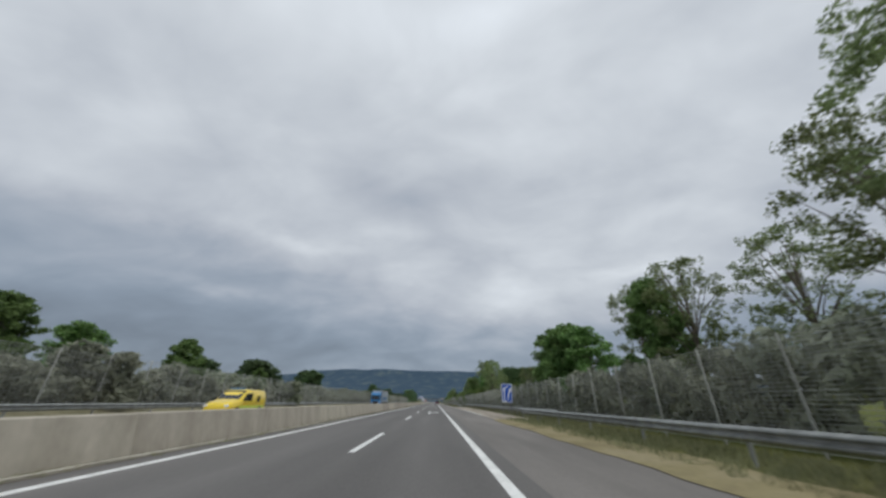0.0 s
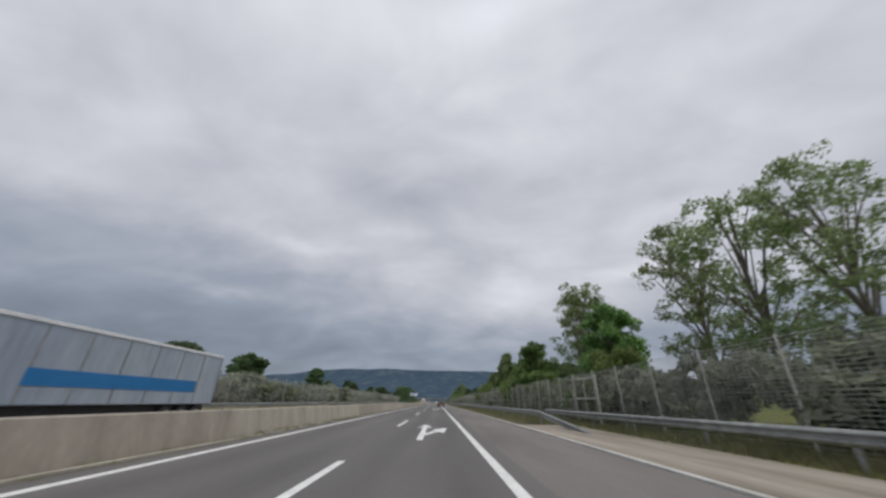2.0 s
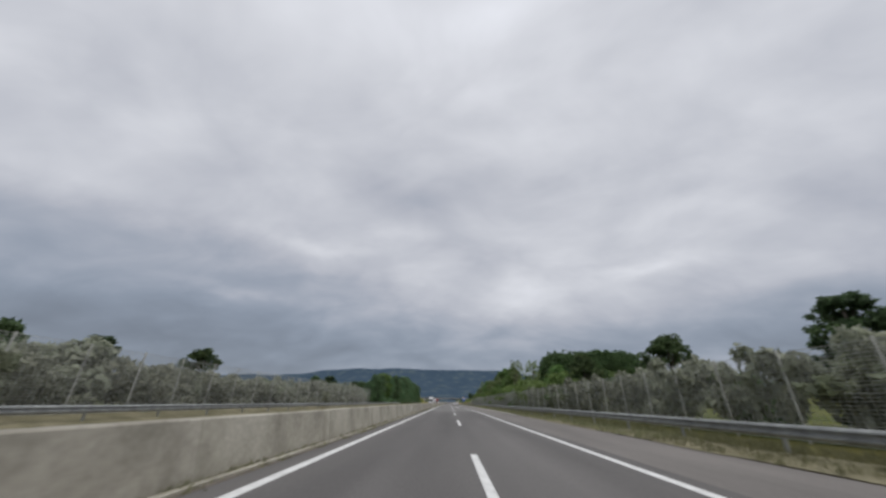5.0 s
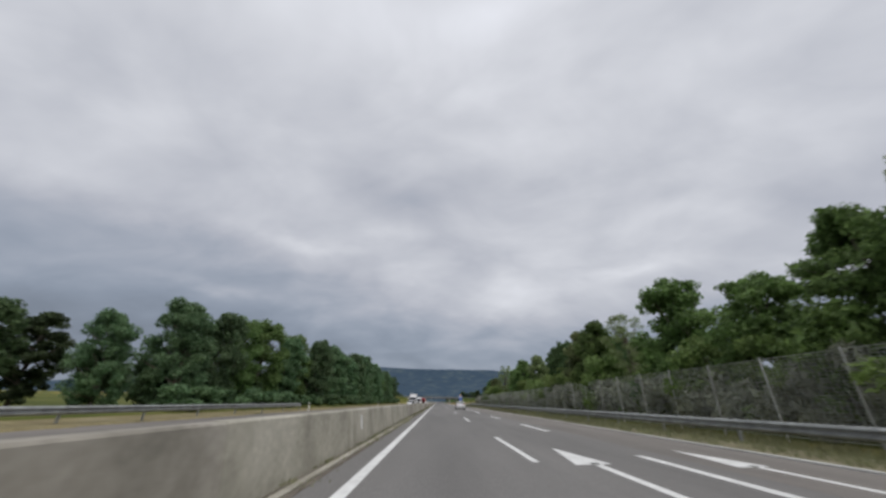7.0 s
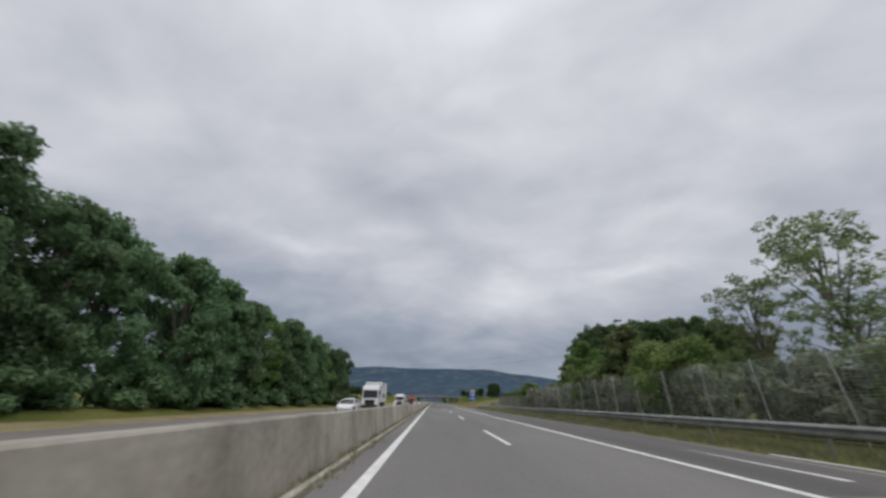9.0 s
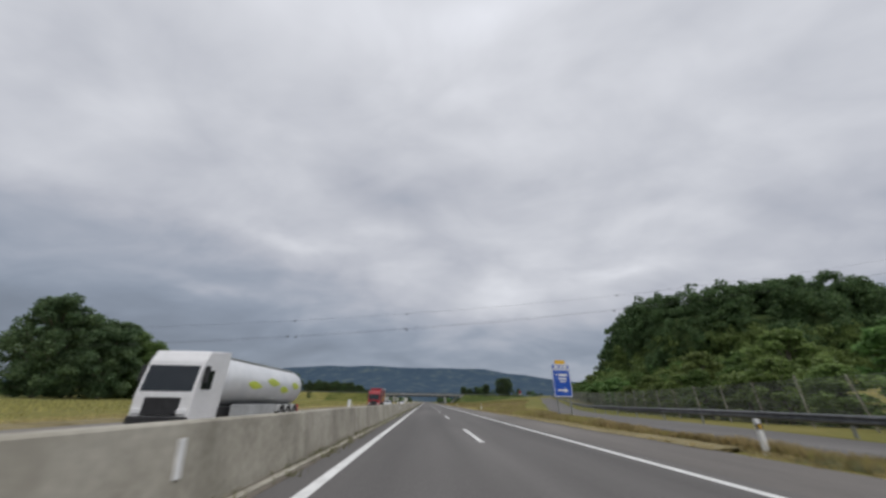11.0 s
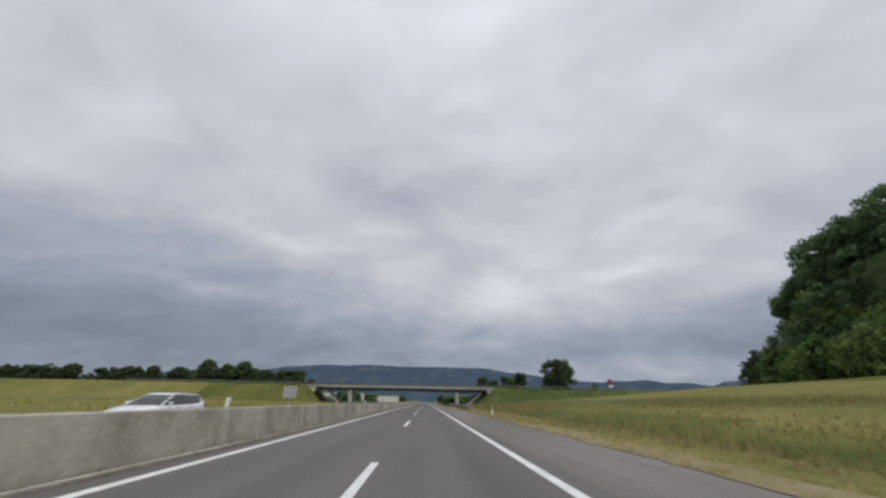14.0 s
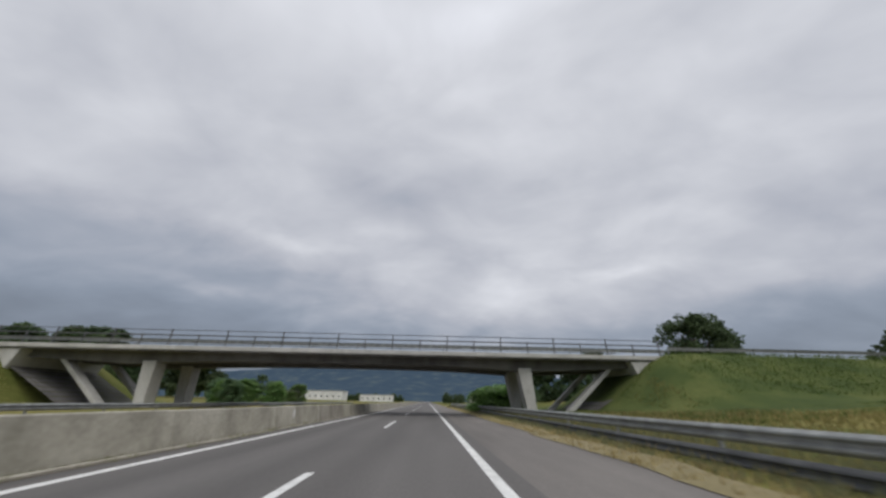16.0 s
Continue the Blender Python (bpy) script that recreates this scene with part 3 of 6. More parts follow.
# ---------------------------------------------------------------- steel guard rails
WAVE = [(0.0, 0.155), (0.012, 0.15), (0.075, 0.10), (0.08, 0.07), (0.01, 0.02), (0.01, -0.02), (0.08, -0.07), (0.075, -0.10), (0.012, -0.15), (0.0, -0.155)]
beam_prof = [(-x, z) for x, z in WAVE] + [(-x + 0.006, z) for x, z in WAVE[::-1]]
BEAM = {}


def beam_mesh(length):
    if length not in BEAM:
        bm = prism(beam_prof, "y", 0, length)
        ob = part("beam", bm, M["steel"])
        BEAM[length] = ob.data
        bpy.data.objects.remove(ob)
    return BEAM[length]


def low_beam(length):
    """The lower rail of a pair, in a darker grey than the upper one."""
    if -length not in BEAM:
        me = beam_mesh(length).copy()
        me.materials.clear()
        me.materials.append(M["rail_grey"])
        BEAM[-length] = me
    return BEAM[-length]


pm = part("rail_post", box(-0.03, 0.03, -0.05, 0.05, -0.4, 0.68, 0.008), M["steel"])
POST_ME = pm.data
bpy.data.objects.remove(pm)


def guard_rail(x, y0, y1, face, label, seg=4.0, heights=(0.58,), flare=False):
    """A W-beam on posts; face -1: the beam looks to -x, +1: to +x."""
    g = thing("guard_rail", pose(x, y0, ground_z(x, y0) * 0 + 0.0), label, "guard rail", "guard rails")
    n = max(1, int((y1 - y0) / seg))
    for k in range(n + 1):
        p = obj("rail_post", POST_ME, None, g)
        p.location = (-face * 0.06, min(k * seg, y1 - y0), 0)
        if k == n:
            break
        for h in heights:
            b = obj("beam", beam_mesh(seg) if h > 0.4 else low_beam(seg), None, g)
            b.location = (0, k * seg, h)
            if face > 0:
                b.scale = (-1, 1, 1)
    if flare:
        # end that dips into the ground
        e = prism(beam_prof, "y", -6.0, 0)
        for v in e.verts:
            t = -v.co.y / 6.0
            v.co.z += heights[0] - t * (heights[0] + 0.12)
            v.co.x += 0.5 * t * t
        part("beam_end", e, M["steel"], g, "sloping end of the rail")
    return g


guard_rail(8.7, -40, 31, -1, "galvanised steel guard rail beside the hard shoulder", heights=(0.58,))
guard_rail(10.1, 24, 96, -1, "galvanised steel guard rail set back behind the apron", heights=(0.58,))
guard_rail(7.9, 90, 358, -1, "galvanised steel guard rail in front of the wire fence", heights=(0.58,), flare=True)
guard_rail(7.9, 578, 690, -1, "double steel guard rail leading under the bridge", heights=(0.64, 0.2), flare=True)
guard_rail(-16.3, -40, 288, 1, "galvanised steel guard rail on the far side", heights=(0.58,))
guard_rail(-16.3, 596, 690, 1, "galvanised steel guard rail on the far side", heights=(0.58,))

# ---------------------------------------------------------------- wire fences
fp = tube([(0, 0, -0.4), (0, 0, 2.55), (0, 0, 2.9)], [0.036, 0.036, 0.034], 6)
FP_ME = part("fence_post", fp, M["post"]).data
bpy.data.objects.remove(bpy.data.objects["fence_post"])


def wire_fence(x, y0, y1, step, height, label, lean=0.0, wire=0.006):
    f = thing("wire_fence", pose(x, y0, 0), label, "fence", "wire fences")
    n = int((y1 - y0) / step)
    for k in range(n + 1):
        p = obj("fence_post", FP_ME, None, f)
        p.location = (0, k * step, ground_z(x, y0 + k * step))
        p.rotation_euler = (random.uniform(-0.02, 0.02), lean + random.uniform(-0.02, 0.02), 0)
        p.scale = (1, 1, height / 2.9)
    verts, faces = [], []

    def strip(p, q, r):
        """A thin square wire from p to q."""
        p, q = Vector(p), Vector(q)
        d = (q - p).normalized()
        u = Vector((1, 0, 0))
        v = d.cross(u).normalized()
        i = len(verts)
        for c in (p, q):
            for a, b in ((-1, -1), (1, -1), (1, 1), (-1, 1)):
                verts.append(tuple(c + a * r * u + b * r * v))
        for k in range(4):
            faces.append((i + k, i + (k + 1) % 4, i + 4 + (k + 1) % 4, i + 4 + k))
    for k in range(n):
        a, b = k * step, (k + 1) * step
        za, zb = ground_z(x, y0 + a), ground_z(x, y0 + b)
        for j in range(27):
            h = 0.12 + (height - 0.2) * j / 26
            strip((0.06, a, za + h), (0.06, b, zb + h), wire * (1.5 if j in (0, 13, 26) else 1))
        for j in range(14):
            u = a + (b - a) * (j + 0.5) / 14
            zz = za + (zb - za) * (j + 0.5) / 14
            strip((0.06, u, zz + 0.1), (0.06, u, zz + height - 0.08), wire * 0.7)
    me = bpy.data.meshes.new("wire_mesh")
    me.from_pydata(verts, [], faces)
    obj("wire_mesh", me, M["wire"], f, "close grey wire mesh")
    return f


wire_fence(11.4, -36, 370, 3.0, 3.0, "tall wire mesh fence on concrete posts before the trees")
wire_fence(-17.4, -36, 252, 3.0, 3.1, "tall wire mesh fence on concrete posts along the far carriageway", wire=0.006)

# pale frame of a gate in the fence beside the rail's end
gate = thing("fence_gate", pose(11.25, 89.4, ground_z(11.3, 91)), "pale steel gate frame with mesh in the roadside fence", "gate")
for y in (0.0, 3.5):
    part("gate_post", tube([(0, y, -0.3), (0, y, 2.75)], [0.06, 0.06], 8), M["post"], gate)
for z in (0.35, 1.45, 2.6):
    part("gate_rail", box(-0.03, 0.03, 0.06, 3.44, z - 0.04, z + 0.04, 0.01), M["post"], gate)
part("gate_stile", box(-0.03, 0.03, 1.71, 1.79, 0.39, 2.56, 0.01), M["post"], gate)


def slip_road():
    """The exit lane with its guard rail and low fence, all along one line."""
    verts, faces = [], []
    ys = [330 + 1.7 * k for k in range(131)]
    for y in ys:
        xr = slip_x(y)
        for u, lift in ((-3.9, -0.1), (-3.88, 0.04), (-2.0, 0.045), (-0.02, 0.04), (0.0, -0.1)):
            verts.append((xr + u, y, ground_z(xr + u, y) + lift + 0.02))
    for i in range(len(ys) - 1):
        for k in range(4):
            a = i * 5 + k
            faces.append((a, a + 1, a + 6, a + 5))
    me = bpy.data.meshes.new("slip_road")
    me.from_pydata(verts, [], faces)
    tagged(obj("slip_road", me, M["asphalt"]), "narrow asphalt slip road climbing away past the wood", "road", kind="structure")
    g = thing("guard_rail", pose(0, 0, 0), "galvanised steel guard rail along the slip road", "guard rail", "guard rails")
    dull = beam_mesh(4.0).copy()
    dull.materials.clear()
    dull.materials.append(M["rail_grey"])
    y = 358.0
    while y < 549:
        xa = slip_x(y) + 0.6
        za = ground_z(xa, y)
        yb = y + 4.0 / math.hypot(1, (slip_x(y + 1) - slip_x(y)))
        xb = slip_x(yb) + 0.6
        zb = ground_z(xb, yb)
        d = Vector((xb - xa, yb - y, zb - za))
        turn = Euler((math.asin(d.z / d.length), 0, -math.atan2(d.x, d.y)))
        p = obj("rail_post", POST_ME, None, g)
        p.location, p.rotation_euler = (xa + 0.07, y, za), turn
        b = obj("beam", dull if y > 400 else beam_mesh(4.0), None, g)
        b.location, b.rotation_euler, b.scale = (xa, y, za + 0.58), turn, (1, d.length / 4.0, 1)
        y = yb
    old_post = FP_ME.copy()
    old_post.materials.clear()
    old_post.materials.append(M["concrete_worn"])
    f = thing("wire_fence", pose(0, 0, 0), "low wire mesh fence along the slip road before the wood", "fence", "wire fences")
    mesh_rows = []
    y = 366.0
    while y < 546:
        xa, yb = slip_x(y) + 3.2, y + 2.6 / math.hypot(1, slip_x(y + 1) - slip_x(y))
        xb = slip_x(yb) + 3.2
        za, zb = ground_z(xa, y), ground_z(xb, yb)
        p = obj("fence_post", old_post, None, f)
        p.location = (xa, y, za)
        p.rotation_euler = (random.uniform(-0.09, 0.09), random.uniform(-0.09, 0.09), 0)
        p.scale = (0.95, 0.95, random.uniform(0.66, 0.78))
        for j in range(17):
            h = 0.12 + 1.9 * j / 16
            mesh_rows.append(((xa, y, za + h), (xb, yb, zb + h)))
        for j in range(12):
            q = (j + 0.5) / 12
            c = Vector((xa, y, za)).lerp(Vector((xb, yb, zb)), q)
            mesh_rows.append(((c.x, c.y, c.z + 0.1), (c.x, c.y, c.z + 2.05)))
        y = yb
    verts, faces = [], []
    for p, q in mesh_rows:
        i = len(verts)
        for c in (p, q):
            verts += [(c[0] - 0.007, c[1], c[2] - 0.007), (c[0] + 0.007, c[1] - 0.005, c[2]), (c[0] + 0.002, c[1] + 0.007, c[2] + 0.007)]
        faces += [(i + k, i + (k + 1) % 3, i + 3 + (k + 1) % 3, i + 3 + k) for k in range(3)]
    me = bpy.data.meshes.new("wire_mesh")
    me.from_pydata(verts, [], faces)
    obj("wire_mesh", me, M["wire_dull"], f, "close grey wire mesh")


slip_road()

# ---------------------------------------------------------------- trees and scrub


def leaf_cloud(centres, radii, count, size, seed, squash=0.8):
    """Many small pointed leaves on the shells of clumps."""
    r = np.random.default_rng(seed)
    w = np.array(radii) ** 2
    idx = r.choice(len(centres), size=count, p=w / w.sum())
    c = np.array(centres)[idx]
    rad = np.array(radii)[idx]
    d = r.normal(size=(count, 3))
    d /= np.linalg.norm(d, axis=1)[:, None]
    shell = rad * (0.4 + 0.65 * r.random(count) ** 0.7)
    p = c + d * shell[:, None] * np.array([1, 1, squash])
    nrm = d + 1.0 * r.normal(size=(count, 3)) + np.array([0, 0, 0.6])
    nrm /= np.linalg.norm(nrm, axis=1)[:, None]
    t = np.cross(nrm, r.normal(size=(count, 3)))
    t /= np.linalg.norm(t, axis=1)[:, None]
    b = np.cross(nrm, t)
    s = size * (0.6 + 0.8 * r.random(count))
    L, W = (t * (s * 1.15)[:, None]), (b * (s * 0.8)[:, None])
    v = np.stack([p - L, p + L * 0.25 + W, p + L - W * 0.6], axis=1).reshape(-1, 3)
    f = np.arange(count * 3).reshape(-1, 3)
    me = bpy.data.meshes.new("crown")
    me.from_pydata(v.tolist(), [], f.tolist())
    return me


def tree_model(height, spread_, seed, material, leaves=15000, size=0.122, crown_from=0.12, trunk_r=0.16, fill=1.0, clumps=60, top=0.42):
    """Trunk with its limbs, and crown, of one tree, base at the origin."""
    r = random.Random(seed)
    centres, radii, limbs = [], [], []
    lop = (r.uniform(-0.25, 0.25) * spread_, r.uniform(-0.25, 0.25) * spread_)
    for k in range(clumps):
        u = r.random()
        z = height * (crown_from + (0.95 - crown_from) * u)
        env = spread_ * math.sqrt(max(0.06, 1 - ((u - top) / (0.62 if u > top else 0.55)) ** 2)) * r.uniform(0.8, 1.12)
        a = r.uniform(0, 2 * math.pi)
        q = env * math.sqrt(r.random()) * 0.86
        c = (q * math.cos(a) + lop[0] * u, q * math.sin(a) + lop[1] * u, z)
        centres.append(c)
        radii.append(spread_ * r.uniform(0.17, 0.33) * fill)
        if k % 6 == 0:
            limbs.append(c)
    crown = leaf_cloud(centres, radii, leaves, size, seed)
    crown.materials.append(material)
    bend = [(r.uniform(-0.02, 0.02) * height * i / 5 + lop[0] * i / 6, r.uniform(-0.02, 0.02) * height * i / 5 + lop[1] * i / 6, -0.3 + (height * 0.85 + 0.3) * i / 5) for i in range(6)]
    tb = tube(bend, [trunk_r * (1 - 0.17 * i) for i in range(6)], 7)
    for c in limbs:
        z0 = max(0.12 * height, c[2] * r.uniform(0.5, 0.75))
        s = z0 / (height * 0.85) * 5
        i = min(int(s), 4)
        p0 = Vector(bend[i]).lerp(Vector(bend[i + 1]), min(1.0, s - i))
        p1 = p0.lerp(Vector(c), 0.5) + Vector((0, 0, 0.05 * height * r.random()))
        tube([p0, p1, c], [trunk_r * 0.42, trunk_r * 0.25, trunk_r * 0.08], 5, tb)
    trunk = bpy.data.meshes.new("trunk")
    tb.to_mesh(trunk)
    tb.free()
    trunk.materials.append(M["bark"])
    return height, trunk, crown


MODELS = {
    "broad": [tree_model(8, 2.6, 11, M["leaf"], crown_from=0.04, top=0.36, fill=0.75, clumps=130), tree_model(8, 3.0, 12, M["leaf"], crown_from=0.05, top=0.38, fill=0.7, clumps=140), tree_model(8, 2.4, 13, M["leaf_pale"], crown_from=0.05, top=0.38, fill=0.75, clumps=130), tree_model(8, 2.7, 14, M["leaf"], crown_from=0.04, top=0.34, fill=0.75, clumps=130)],
    "dusky": [tree_model(8, 2.7, 18, M["leaf_dark"], 9000, 0.15, crown_from=0.04, top=0.4, fill=0.7, clumps=130), tree_model(8, 2.4, 19, M["leaf_deep"], 9000, 0.15, crown_from=0.04, top=0.4, fill=0.7, clumps=130)],
    "birch": [tree_model(9, 2.5, 21, M["leaf_pale"], 9000, 0.068, 0.14, 0.12, 0.5, 190, 0.5), tree_model(9, 2.3, 22, M["leaf_pale"], 8600, 0.068, 0.16, 0.11, 0.5, 180, 0.5)],
    "dense": [tree_model(10, 3.5, 31, M["leaf_row"], 21000, 0.128, 0.02, 0.2, 0.72, 170), tree_model(10, 3.2, 32, M["leaf_row"], 21000, 0.128, 0.02, 0.2, 0.72, 170), tree_model(10, 3.4, 33, M["leaf"], 21000, 0.128, 0.02, 0.2, 0.8, 130)],
    "light": [tree_model(8, 2.7, 15, M["leaf"], 5000, 0.2, 0.03, top=0.36, fill=0.75, clumps=110), tree_model(8, 2.9, 16, M["leaf_bright"], 5000, 0.2, 0.03, top=0.36, fill=0.75, clumps=110), tree_model(8, 2.6, 17, M["leaf"], 5000, 0.2, 0.03, top=0.36, fill=0.75, clumps=110)],
    "bush": [tree_model(3, 1.9, 41, M["leaf"], 2600, 0.16, 0.02, 0.06, 1.1, 30), tree_model(3, 1.8, 42, M["scrub"], 2600, 0.16, 0.02, 0.06, 1.1, 30), tree_model(3, 2.0, 43, M["scrub_grey"], 2600, 0.16, 0.02, 0.06, 1.1, 30)],
    "far": [tree_model(10, 4.0, 51, M["leaf_deep"], 1700, 0.55, 0.02, 0.25, 0.75, 90), tree_model(10, 3.6, 52, M["leaf_deep"], 1700, 0.55, 0.02, 0.25, 0.75, 90), tree_model(10, 4.2, 53, M["leaf_dark"], 1700, 0.55, 0.02, 0.25, 0.75, 90)],
}
LABELS = {
    "broad": "leafy green broadleaf tree behind the roadside fence",
    "birch": "slender pale-leaved tree with an open airy crown",
    "dense": "dense dark green tree with foliage down to the ground",
    "bush": "low green shrub at the foot of the fence",
    "far": "dark rounded tree standing across the fields",
    "light": "bright bushy tree at the edge of the wood",
    "dusky": "dark leafy tree behind the far fence",
}
GROUPS = {"broad": "roadside trees", "dusky": "roadside trees", "birch": "roadside trees", "dense": "row of dark trees", "bush": "roadside shrubs", "far": "field trees", "light": "trees at the edge of the wood"}
pick = random.Random(5)


def tree(kind, x, y, height, wide=1.0, label="", z=None):
    h0, trunk, crown = pick.choice(MODELS[kind])
    s = height / h0
    base = ground_z(x, y) - 0.05 if z is None else z
    name = "shrub" if kind in ("bush", "bright", "grey_bush") else "tree"
    t = thing(name, Matrix.LocRotScale((x, y, base), Euler((0, 0, pick.uniform(0, 6.28))), (s * wide, s * wide, s)),
              label or LABELS[kind], name, GROUPS[kind])
    obj("trunk", trunk, None, t)
    obj("crown", crown, None, t)
    return t


# right-hand side, wooded stretch: kind, x, y, height, width factor


def plant(rows):
    for kind, x, y, h, w in rows:
        tree(kind, x, y, h, w)


# before and along the apron
plant((
    ("birch", 14.8, 5.0, 12.5, 0.9), ("birch", 16.0, 8.0, 10.6, 0.95), ("birch", 17, 12.8, 8.5, 1.0), ("birch", 15.4, 16.8, 8.4, 1.0), ("broad", 15, 19, 8.3, 0.8),
    ("birch", 16, 22, 8.6, 0.9), ("broad", 15.3, 30.0, 7.4, 1.1), ("broad", 15, 33.5, 8.2, 1.1), ("broad", 15.5, 37.5, 8.7, 1.2), ("broad", 16, 40, 5.5, 0.9),
    ("birch", 15.2, 48.8, 5.6, 1.2), ("birch", 15.4, 72.0, 6.2, 1.0), ("birch", 15, 78, 9.2, 1.0), ("birch", 15.5, 82, 10.0, 1.1), ("birch", 16, 85.5, 10.8, 1.0),
))
# behind the long guard rail
plant((
    ("broad", 15.8, 95.5, 8.6, 1.0), ("birch", 15.6, 99.5, 12.3, 1.05), ("birch", 16.4, 103, 12.0, 1.0), ("broad", 15, 114, 8.4, 1.0), ("broad", 15.5, 119, 7.4, 1.1),
    ("broad", 15.5, 126.5, 6.4, 1.2), ("broad", 14.8, 134.2, 9.4, 0.9), ("broad", 15.8, 139, 7.2, 0.95), ("broad", 15, 146, 6.9, 1.2), ("broad", 15, 151.8, 7.0, 1.05),
    ("birch", 16, 156, 7.8, 1.0), ("dusky", 16, 176, 4.8, 1.2), ("dusky", 15.5, 190, 5.2, 1.2), ("dusky", 16, 203, 5.8, 1.2), ("dusky", 15, 216, 6.0, 1.1),
))
# beside the tapering lane
plant((
    ("broad", 15.5, 228, 6.0, 1.2), ("birch", 14.8, 241.2, 8.2, 0.9), ("broad", 15.6, 249.5, 6.0, 1.0), ("birch", 15, 257.2, 10.2, 0.9), ("broad", 15, 261.8, 8.6, 1.1),
    ("broad", 15.6, 267.5, 7.8, 1.1), ("broad", 15.5, 273, 9.5, 1.0), ("birch", 15, 279.5, 8.6, 1.0), ("broad", 15, 286.5, 9.4, 0.9), ("broad", 15.5, 290.5, 9.0, 1.05),
    ("broad", 16, 298.5, 4.8, 1.2), ("broad", 15, 303, 4.4, 1.2), ("broad", 15, 308.5, 8.4, 0.9), ("broad", 14.8, 318.5, 8.6, 1.0), ("broad", 15.5, 324, 8.2, 1.05),
))
# before the slip road
plant((
    ("broad", 16, 330, 7.8, 1.1), ("birch", 14.8, 337.5, 9.6, 1.1), ("birch", 15.6, 342.5, 7.8, 1.1), ("broad", 15.3, 355, 7.4, 1.2), ("broad", 15, 363.5, 7.4, 1.1),
    ("broad", 17, 371, 7.0, 1.1),
))
for k in range(46):
    y = -30 + k * 9.0 + pick.uniform(-2, 2)
    tree("bush", pick.uniform(13.0, 14.6), y, pick.uniform(1.8, 2.8), pick.uniform(1.2, 1.7))
# pale fresh green bushes that top the scrub behind the fence
MODELS["bright"] = [tree_model(3, 2.0, 44, M["leaf_bright"], 5600, 0.09, 0.02, 0.06, 0.9, 40), tree_model(3, 1.9, 45, M["leaf_bright"], 5600, 0.09, 0.02, 0.06, 0.9, 40)]
GROUPS["bright"] = "roadside shrubs"
LABELS["bright"] = "fresh light green bush above the scrub and fence"
for y in (92, 109, 112, 116, 119.5, 123, 126.5, 130, 134, 138, 143, 149, 222, 234, 238, 244, 252, 256, 261, 266, 270, 275, 282, 288, 296, 302, 307, 315, 334, 346, 350, 358):
    tree("bright", pick.uniform(13.6, 14.8), y, pick.uniform(3.6, 4.9), pick.uniform(0.95, 1.25))
# left-hand side: the dense row, then scattered trees behind the fence
ROW = ((270, 5.4), (274, 7.4), (279, 7.6), (283.5, 8.3), (287, 9.4), (291.5, 7.8), (299, 9.8), (303, 8.7), (308, 9.1), (317.5, 10.4), (321, 8.6), (325, 9.9), (331, 10.5), (340, 10.3), (352, 10.5), (365, 9.9), (394, 9.4))
for k in range(29):
    y = 270.4 + k * 4.35
    h = float(np.interp(y, [p[0] for p in ROW], [p[1] for p in ROW]))
    tree("dense", -20.8 + pick.uniform(-1.0, 0.9), y, h * pick.uniform(0.96, 1.04), pick.uniform(0.86, 1.02))
for x, y, h in ((-24, 20, 6.3), (-26, 27, 6.0), (-24, 36.5, 6.5), (-25, 54, 4.8), (-22.8, 139.5, 6.5), (-24, 146.5, 4.3), (-28.3, 166, 5.2), (-33, 161, 4.2), (-22.8, 172.5, 5.0), (-25, 180.5, 5.7), (-28.4, 189, 6.7),
                (-29, 203, 5.0), (-34, 222, 6.2), (-30, 262, 6.0), (-38, 275, 6.5), (-23.5, 265.5, 5.0), (-25.5, 270, 5.4)):
    tree("broad" if y < 60 else "dusky", x, y, h, pick.uniform(1.1, 1.35), label="leafy green tree beyond the far carriageway")
for x, y, h in ((-106, 216, 19.0), (-114, 220, 20.0), (-101, 222, 15.5), (-66, 196, 12.5), (-72, 203, 13.0), (-207, 322, 30.0), (-217, 325, 33.0), (-228, 328, 27.0)):
    tree("far", x, y, h, pick.uniform(1.2, 1.4), label="dark round tree on the far skyline")
MODELS["grey_bush"] = MODELS["bush"][1:]
LABELS["grey_bush"], GROUPS["grey_bush"] = "low grey-green shrub behind the far fence", "roadside shrubs"
for k in range(44):
    y = -30 + k * 6.4 + pick.uniform(-2, 2)
    tree("grey_bush", pick.uniform(-21.5, -18.6), y, pick.uniform(2.2, 3.4), pick.uniform(1.1, 1.6))
# open fields: lone tree, hedges, wooded knoll


def tree_belt(rows, label, leaves=900, size=0.6):
    """Far trees that stand in one another's crowns: x, y, z, height, radius of each."""
    c, q = [], []
    r = random.Random(len(rows))
    for x, y, z, h, wide in rows:
        for k in range(26):
            u = r.random()
            e = wide * math.sqrt(max(0.08, 1 - ((u - 0.42) / 0.62) ** 2)) * math.sqrt(r.random()) * 0.85
            b = r.uniform(0, 6.28)
            c.append((x + e * math.cos(b), y + e * math.sin(b), z + h * (0.04 + 0.9 * u)))
            q.append(wide * r.uniform(0.2, 0.34))
    me = leaf_cloud(c, q, leaves * len(rows), size, 500 + len(rows))
    me.name = "tree_belt"
    me.materials.append(M["leaf_deep"])
    tagged(obj("tree_belt", me, None), label, "trees", kind="stuff")


